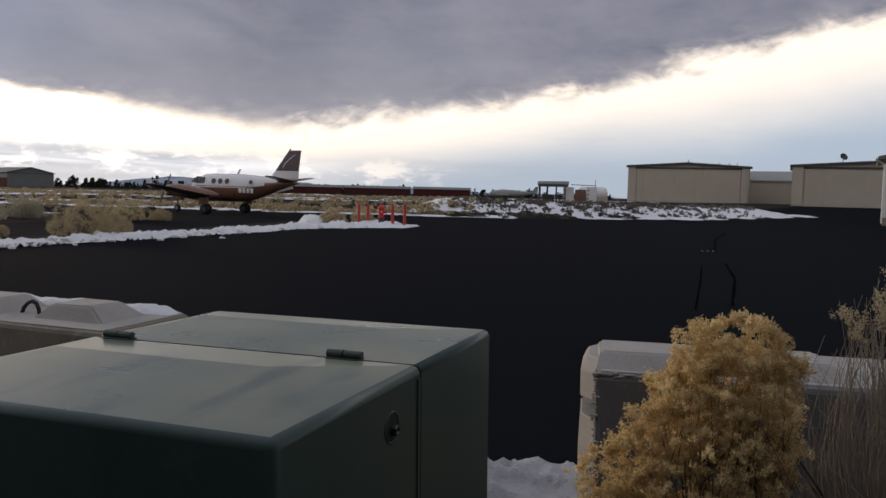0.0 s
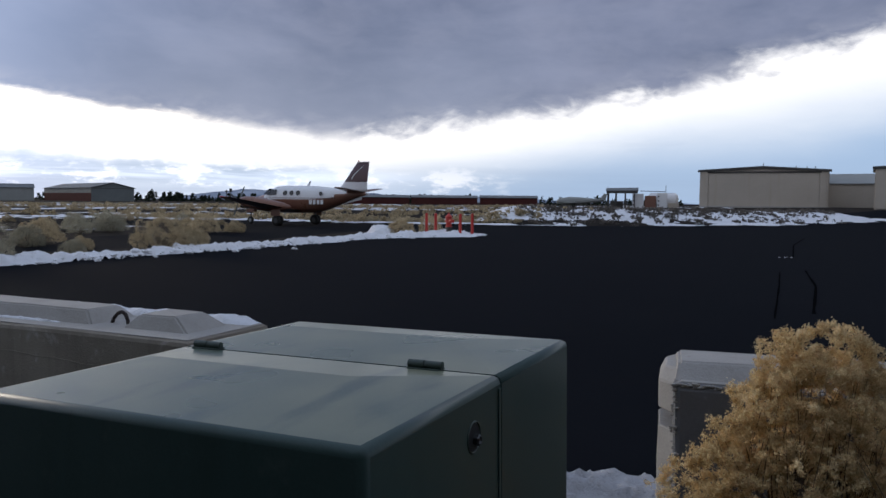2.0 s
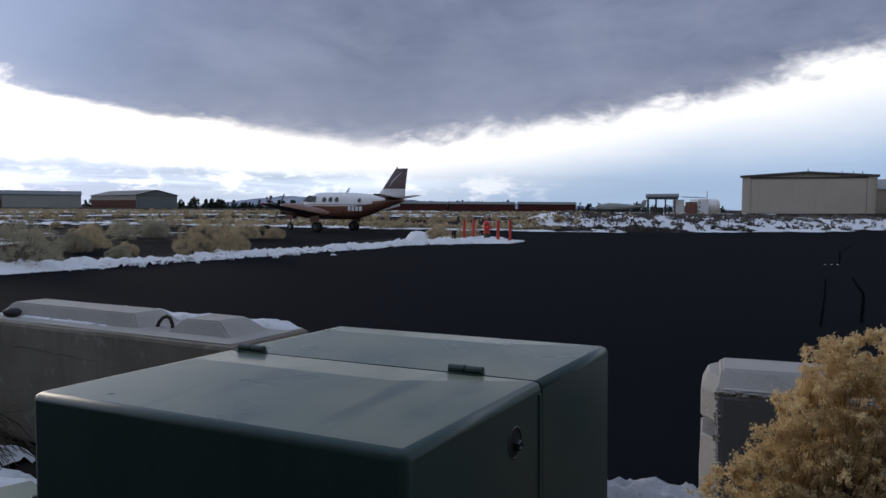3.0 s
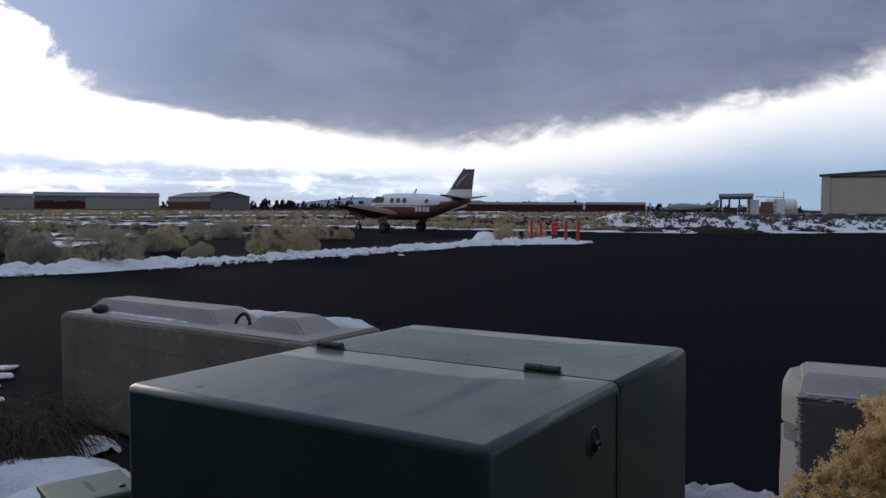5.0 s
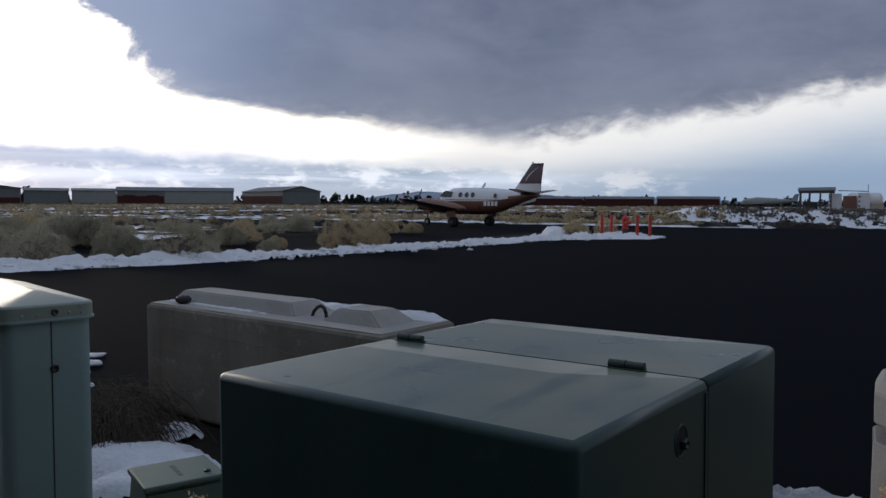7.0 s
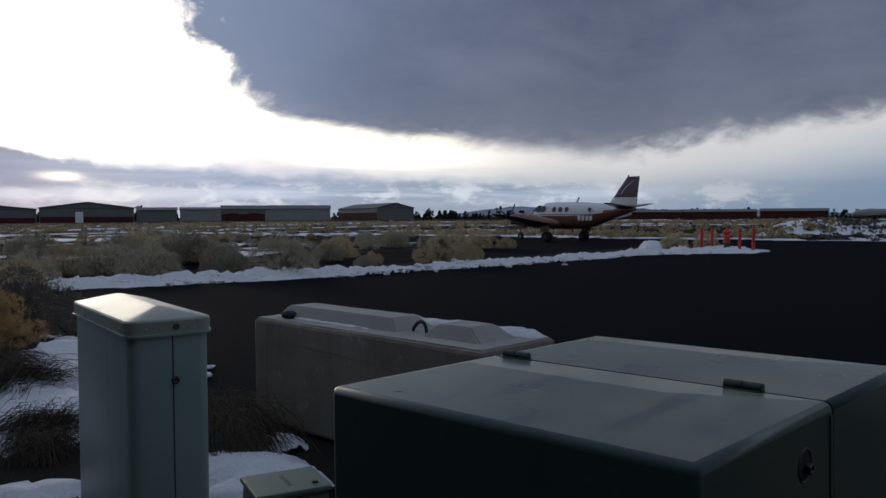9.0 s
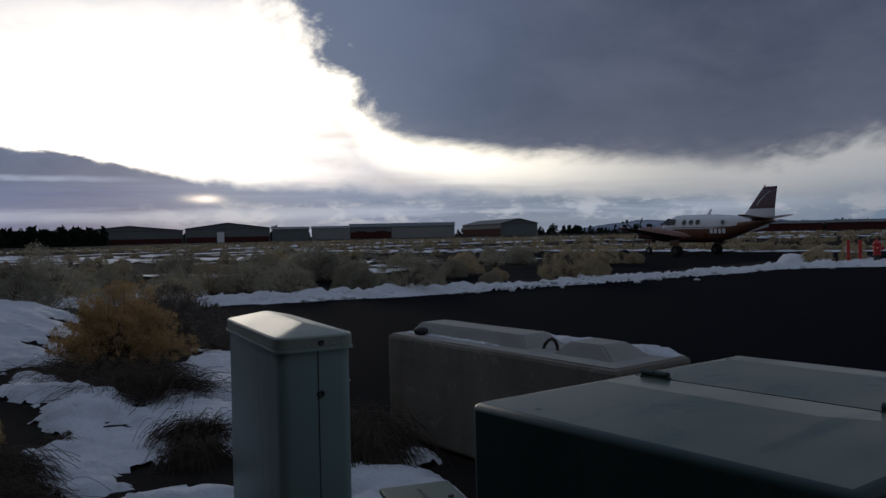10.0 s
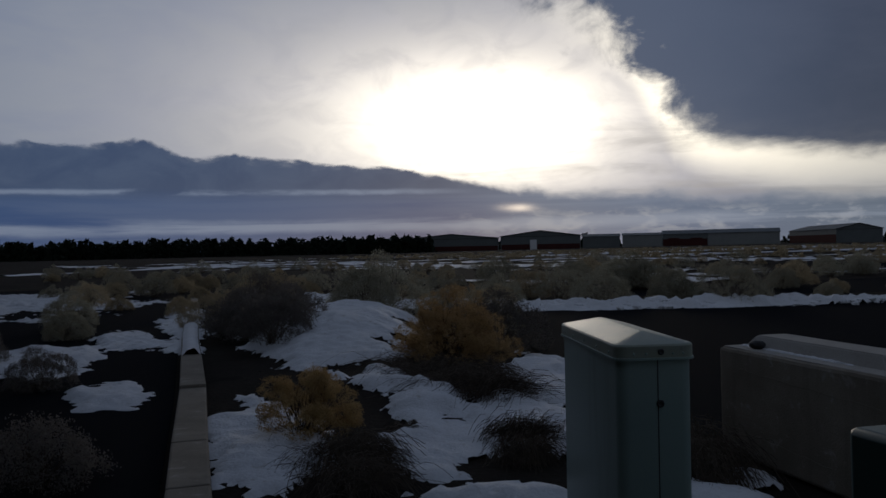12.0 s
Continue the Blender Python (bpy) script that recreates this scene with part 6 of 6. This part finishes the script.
mesh_part("twig_fan", sv, sf, PALE_TWIG, bare)
low_ends = np.stack([rs.uniform(-0.66, -0.1, 130), rs.uniform(-0.25, 0.1, 130), rs.uniform(0.30, 0.86, 130)], 1)
sv, sf = stems(rs, low_ends, 0.12, 0.0028, 0.0008, 0.12, 6)
mesh_part("low_branch_work", sv, sf, PALE_TWIG, bare)
sv, sf = stems(rs, np.array([[-0.46, -0.05, 0.74], [-0.36, 0.02, 0.60]]), 0.02, 0.014, 0.004, 0.03, 6)
mesh_part("dead_branch", sv, sf, DEAD, bare, "dark dead branch")


def fallen_brush(m, length, count, label, seed, mat=DEAD, rise=0.25):
    """A heap of bent dead stems, combed over to one side."""
    rs = np.random.RandomState(seed)
    t = thing("dead_brush", m, label, "dead brush", "flattened dead brush")
    for name, share, lift, tint in (("stem_mat", 0.7, 0.75, mat), ("upper_layer", 0.3, 1.15, TWIG)):
        vs, fs = [], []
        for _ in range(int(2.2 * count * share)):
            foot = np.array([rs.normal(0, length * 0.30), rs.normal(0, length * 0.30), 0.0])
            a = rs.normal(0.0, 1.5)
            ln = length * rs.uniform(0.4, 1.1)
            top = rise * lift * rs.uniform(0.2, 0.95)
            r = rs.uniform(0.0010, 0.0024)
            for k in range(6):
                u = k / 5
                p = foot + np.array([math.cos(a) * ln * u, math.sin(a) * ln * u + 0.06 * length * math.sin(u * 5 + a * 3), top * math.sin(math.pi * min(1, u * 0.95 + 0.05)) + 0.012])
                o = len(vs)
                for j in range(3):
                    q = 2 * math.pi * j / 3
                    vs.append((p[0] + r * math.cos(q), p[1] + r * math.sin(q) * 0.7, p[2] + r * math.sin(q)))
                if k:
                    for j in range(3):
                        fs.append((o - 3 + j, o - 3 + (j + 1) % 3, o + (j + 1) % 3, o + j))
        tagged(mesh_part(name, vs, fs, tint, t), kind="stuff")
    return t


for k, (x, y, turn, ln, n, rise) in enumerate(((-3.86, 4.16, -30, 0.44, 640, 0.34), (-3.6, 4.0, 20, 0.30, 380, 0.27), (-6.6, 4.7, 160, 0.55, 380, 0.26), (-7.15, 4.55, 20, 0.55, 420, 0.24), (-7.8, 4.85, 10, 0.7, 480, 0.26),
                                              (-5.5, 2.35, 30, 0.42, 460, 0.22), (-4.95, 2.1, 60, 0.38, 380, 0.18), (-5.1, 3.8, 140, 0.34, 360, 0.22), (-4.75, 3.45, 15, 0.26, 240, 0.18), (-8.6, 4.9, 20, 0.7, 320, 0.22), (-5.95, 3.15, 120, 0.16, 90, 0.08))):
    fallen_brush(pose(x, y, on_ground(x, y), 0, 0, turn), ln, n, "flattened dead brown brush lying on snow", 40 + k, rise=rise)

def lobes(count, rx, ry, h, heads):
    """Centres for a crown of rounded boughs, each a knot of seed heads."""
    def make(rs):
        base = dome(rs, count, rx * 0.86, ry * 0.86, h * 0.9, 0.55, 0.22)
        out = []
        for c in base:
            r = rs.uniform(0.09, 0.19) * (rx + h)
            d = rs.normal(0, 1, (heads, 3))
            d /= np.linalg.norm(d, axis=1)[:, None]
            out.append(c + d * r * rs.uniform(0.6, 1.0, (heads, 1)) ** 0.5 * np.array([0.62, 0.62, 0.5]))
        return np.concatenate(out)
    return make


# golden bushes on the near verge
bush("rabbitbrush", pose(-8.3, 5.3, on_ground(-8.3, 5.3)), 0.70, 0.62, 0.92, 0, 34, 0.014, 0.016, BROWN_GOLD, "brown gold rabbitbrush on the snowy verge", 23, 160, DEAD, centres=lobes(46, 0.84, 0.70, 1.02, 62))
bush("rabbitbrush", pose(-6.2, 2.33, on_ground(-6.2, 2.33)), 0.38, 0.36, 0.62, 0, 26, 0.011, 0.012, RUSSET, "small golden rabbitbrush above dark stems", 24, 120, DEAD, centres=lobes(34, 0.52, 0.46, 0.66, 56), slim=0.6)
bush("rabbitbrush", pose(-2.15, 2.72, 0), 0.16, 0.16, 0.28, 70, 20, 0.014, 0.018, FLOWER, "sprig of golden rabbitbrush beside the cabinet", 25, 30, TWIG)
bush("rabbitbrush", pose(-6.3, 0.35, 0), 0.4, 0.4, 0.42, 320, 36, 0.018, 0.03, DRY_BRUSH, "low dull rabbitbrush beyond the kerb", 26, 60, DEAD)

# brush on the verge and field: a few grown shapes, repeated
PROTO = []
for k, (mat, h, rx, label, name) in enumerate(((SAGE, 0.9, 0.75, "rounded grey green sagebrush among old snow", "sagebrush"), (SAGE, 0.75, 0.6, "rounded grey green sagebrush among old snow", "sagebrush"),
                                              (STRAW, 0.95, 0.8, "straw coloured rabbitbrush among old snow", "rabbitbrush"), (STRAW, 0.7, 0.6, "straw coloured rabbitbrush among old snow", "rabbitbrush"),
                                              (SAGE, 1.1, 0.95, "tall grey sagebrush among old snow", "sagebrush"), (DRY_BRUSH, 0.85, 0.75, "dark brown dry brush beside the kerb", "dry_brush"))):
    PROTO.append(bush(name, pose(-30 - 3 * k, 22, 0), rx, rx * 0.9, h, 560, 34, 0.025, 0.034, mat, label, 60 + k, 70, TWIG, inner=0.86, group="brush on the airfield"))
PLACED = [(-12.9, 17.4, 4, 1.08), (-13.9, 16.6, 1, 0.9), (-15.3, 15.0, 0, 1.0), (-14.8, 17.2, 1, 1.1), (-10.6, 22.9, 2, 1.1), (-10.2, 23.8, 3, 1.0), (-14.1, 34.8, 2, 0.95), (-13.2, 36.2, 3, 0.8),
          (-14.9, 36.1, 3, 0.85), (-19.4, 20.7, 0, 1.3), (-19.3, 35.8, 0, 1.1), (-21.4, 36.6, 1, 1.1), (-5.2, 36.6, 3, 1.0), (-4.0, 38.2, 2, 0.8), (-15.4, 23.5, 1, 0.9), (-11.9, 20.2, 1, 0.6),
          (-16.3, 12.2, 0, 0.9), (-17.4, 15.4, 4, 0.9), (-18.2, 14.9, 2, 0.9), (-23.6, 18.1, 0, 1.2), (-20.5, 21.1, 0, 1.2), (-18.8, 20.7, 1, 1.3), (-15.8, 24.9, 2, 0.9), (-12.9, 22.3, 3, 0.6),
          (-18.7, 34.9, 1, 1.0), (-11.9, 4.35, 5, 0.9), (-12.6, 4.9, 5, 0.8), (-14.4, 4.75, 5, 0.85), (-18.7, 2.4, 0, 0.8), (-10.6, 0.9, 5, 0.55), (-13.4, 0.2, 5, 0.7), (-16.2, 2.0, 1, 0.7), (-9.6, 7.0, 5, 1.0),
          (-12.3, 7.9, 0, 0.8), (-14.6, 7.4, 1, 1.1), (-16.0, 8.6, 4, 1.2), (-13.8, 4.6, 5, 1.0), (-15.4, 5.6, 5, 1.2), (-17.5, 6.4, 2, 1.1), (-11.6, 8.3, 2, 0.9)]
rng = random.Random(77)
for k in range(105):
    # the wide belt of brush left of the lane
    u = rng.random()
    x = -17.5 - 50 * u ** 1.3
    y = rng.uniform(14.5, 52) if x > -40 else rng.uniform(6, 50)
    if (x > -22 and y > 26 and rng.random() < 0.6) or (x > -25 and y < 23):
        continue
    PLACED.append((x, y, rng.randrange(5), rng.uniform(0.4, 0.8)))
for k in range(26):
    PLACED.append((rng.uniform(-34, -16), rng.uniform(3, 13), rng.randrange(5), rng.uniform(0.5, 0.95)))
for x, y, k, s in PLACED[:]:
    copy_thing(PROTO[k], pose(x, y, on_ground(x, y) - 0.02, 0, 0, rng.uniform(0, 360)) @ Matrix.Scale(s, 4))
for k, ob in enumerate(PROTO):
    ob.matrix_world = pose(-26 - 2.6 * k, 24 + 3 * k, -0.02)


def brush_field(name, spots, label, mat, seed, leaves=34):
    """Distant low brush, too many to count."""
    rs = np.random.RandomState(seed)
    V, F, o = [], [], 0
    for x, y, r, h in spots:
        c = dome(rs, 9, r, r, h, 0.5)
        v, f = tris(rs, c, 0.10 * r, leaves // 4, 0.36 * r, 0.3, 0.5)
        v = v + np.array([x, y, on_ground(x, y)])
        V.append(v)
        F.append(f + o)
        o += len(v)
    return tagged(mesh_part(name, np.concatenate(V).tolist(), np.concatenate(F).tolist(), mat), label, "brush", kind="stuff")


rng = random.Random(5)
spots = []
while len(spots) < 1500:
    x, y = rng.uniform(-150, 6), rng.uniform(54, 165)
    if y > 56 - 0.2 * x * 0.5:
        spots.append((x, y, rng.uniform(0.25, 0.6), rng.uniform(0.2, 0.45)))
brush_field("far_brush", spots, "low straw coloured brush across the airfield", STRAW, 5)
spots = []
for k in range(620):
    u, d = rng.random(), rng.gauss(0, 2.2)
    i = min(3, int(u * 4))
    (ax, ay), (bx, by) = BANK_LINE[i], BANK_LINE[i + 1]
    q = u * 4 - i
    spots.append((ax + (bx - ax) * q + rng.gauss(0, 0.5), ay + (by - ay) * q + d - 0.6, rng.uniform(0.12, 0.42), rng.uniform(0.12, 0.42)))
brush_field("bank_brush", spots, "small grey brush poking through snow on the bank", DRY_BRUSH, 6)
spots = [(rng.uniform(-14, 1.0), rng.uniform(54.6, 58.5), rng.uniform(0.25, 0.6), rng.uniform(0.2, 0.5)) for k in range(90)]
spots += [(rng.uniform(-30, -12), rng.uniform(56.5, 63), rng.uniform(0.25, 0.6), rng.uniform(0.2, 0.5)) for k in range(120)]
brush_field("edge_brush", spots, "straw brush along the edge of the apron", STRAW, 7)


# ---- trees and hills far off ----
def pine_row(name, spots, label, seed):
    rs = np.random.RandomState(seed)
    V, F, o = [], [], 0
    for x, y, h in spots:
        n = 46
        z = rs.uniform(0.03, 1.0, n)
        r = (1 - z) * 0.42 * h * rs.uniform(0.5, 1.1, n) + 0.02 * h
        a = rs.uniform(0, 2 * math.pi, n)
        c = np.stack([x + r * np.cos(a), y + r * np.sin(a), on_ground(x, y) + z * h], 1)
        v, f = tris(rs, c, 0.03 * h, 1, 0.24 * h, -0.2, 0.5)
        V.append(v)
        F.append(f + o)
        o += len(v)
    return tagged(mesh_part(name, np.concatenate(V).tolist(), np.concatenate(F).tolist(), PINE), label, "trees", kind="stuff")


rng = random.Random(9)
spots = []
for k in range(1100):
    a = radians(rng.uniform(57, 100))
    d = rng.uniform(300, 345)
    spots.append((-d * math.sin(a), d * math.cos(a), rng.choice((3.4, 4.2, 4.6, 5.0, 5.4, 6.6))))
for k in range(70):
    a = radians(rng.uniform(57.5, 63))
    spots.append((-300 * math.sin(a), 300 * math.cos(a), rng.uniform(3.4, 5.6)))
for k in range(420):
    a = radians(rng.uniform(3, 26))
    d = rng.uniform(400, 460)
    spots.append((-d * math.sin(a), d * math.cos(a), rng.choice((1.8, 2.2, 2.6, 3.0, 4.4))))
for k in range(240):
    a = radians(rng.uniform(26, 57))
    d = rng.uniform(400, 440)
    spots.append((-d * math.sin(a), d * math.cos(a), rng.choice((2.4, 3.0, 3.4, 4.2))))
for k in range(60):
    a = radians(rng.uniform(-12, -2))
    d = rng.uniform(230, 300)
    spots.append((-d * math.sin(a), d * math.cos(a), rng.uniform(1.2, 2.8)))
pine_row("far_trees", spots, "dark juniper and pine trees along the skyline", 9)


def single_tree(x, y, h, seed):
    rs = np.random.RandomState(seed)
    t = thing("pine_tree", pose(x, y, on_ground(x, y)), "dark pine tree standing behind far hangars", "tree", "pines behind the hangars")
    part("trunk", a_rod((0, 0, 0), (0.05 * h, 0, h * 0.9), 0.03 * h, 0.008 * h, 8), TRIM_DARK, t)
    c = dome(rs, 60, 0.2 * h, 0.2 * h, h * 0.72, 0.4)
    c[:, 2] += 0.28 * h
    v, f = tris(rs, c, 0.03 * h, 12, 0.08 * h, 0.0, 0.5)
    mesh_part("crown", v.tolist(), f.tolist(), PINE, t)


for k, (x, y, h) in enumerate(((-287, 279.5, 8.0), (-281, 285, 5.5), (-161.0, 338, 5.2), (-156.5, 340, 4.0), (-150, 342, 3.4), (-352, 235, 8), (-340, 250, 6))):
    single_tree(x, y, h, 90 + k)


def hills(name, rows, dist, mat, label, seed):
    """A range of hills as a solid ridge: rows of bearing and height."""
    rs = np.random.RandomState(seed)
    az = np.arange(rows[0][0], rows[-1][0] + 0.01, 0.25)
    top = np.interp(az, [r[0] for r in rows], [r[1] for r in rows])
    top = np.maximum(0, top + np.convolve(rs.normal(0, 4.0, len(az) + 4), np.ones(5) / 5, "valid") * (top > 3))
    v, f = [], []
    for a, h in zip(az, top):
        s, c = -math.sin(radians(a)), math.cos(radians(a))
        v += [(s * dist, c * dist, -3), (s * (dist + 60 + h * 3), c * (dist + 60 + h * 3), h * 0.6), (s * (dist + 120 + 6 * h), c * (dist + 120 + 6 * h), h), (s * (dist + 500), c * (dist + 500), -3)]
    for k in range(len(az) - 1):
        for j in range(3):
            f.append((4 * k + j, 4 * k + j + 1, 4 * k + j + 5, 4 * k + j + 4))
    ob = mesh_part(name, v, f, mat, smooth=True)
    return tagged(ob, label, "hills", kind="structure")


hills("backdrop", [(-14, 0), (-10, 16), (-6, 12), (0, 18), (5, 28), (8, 24), (10.5, 36), (13, 26), (15, 22), (17, 40), (19.5, 47), (22, 26), (25, 4), (27, 0)], 3000, HILL, "distant hills tinted blue for haze, streaked with snow", 3)
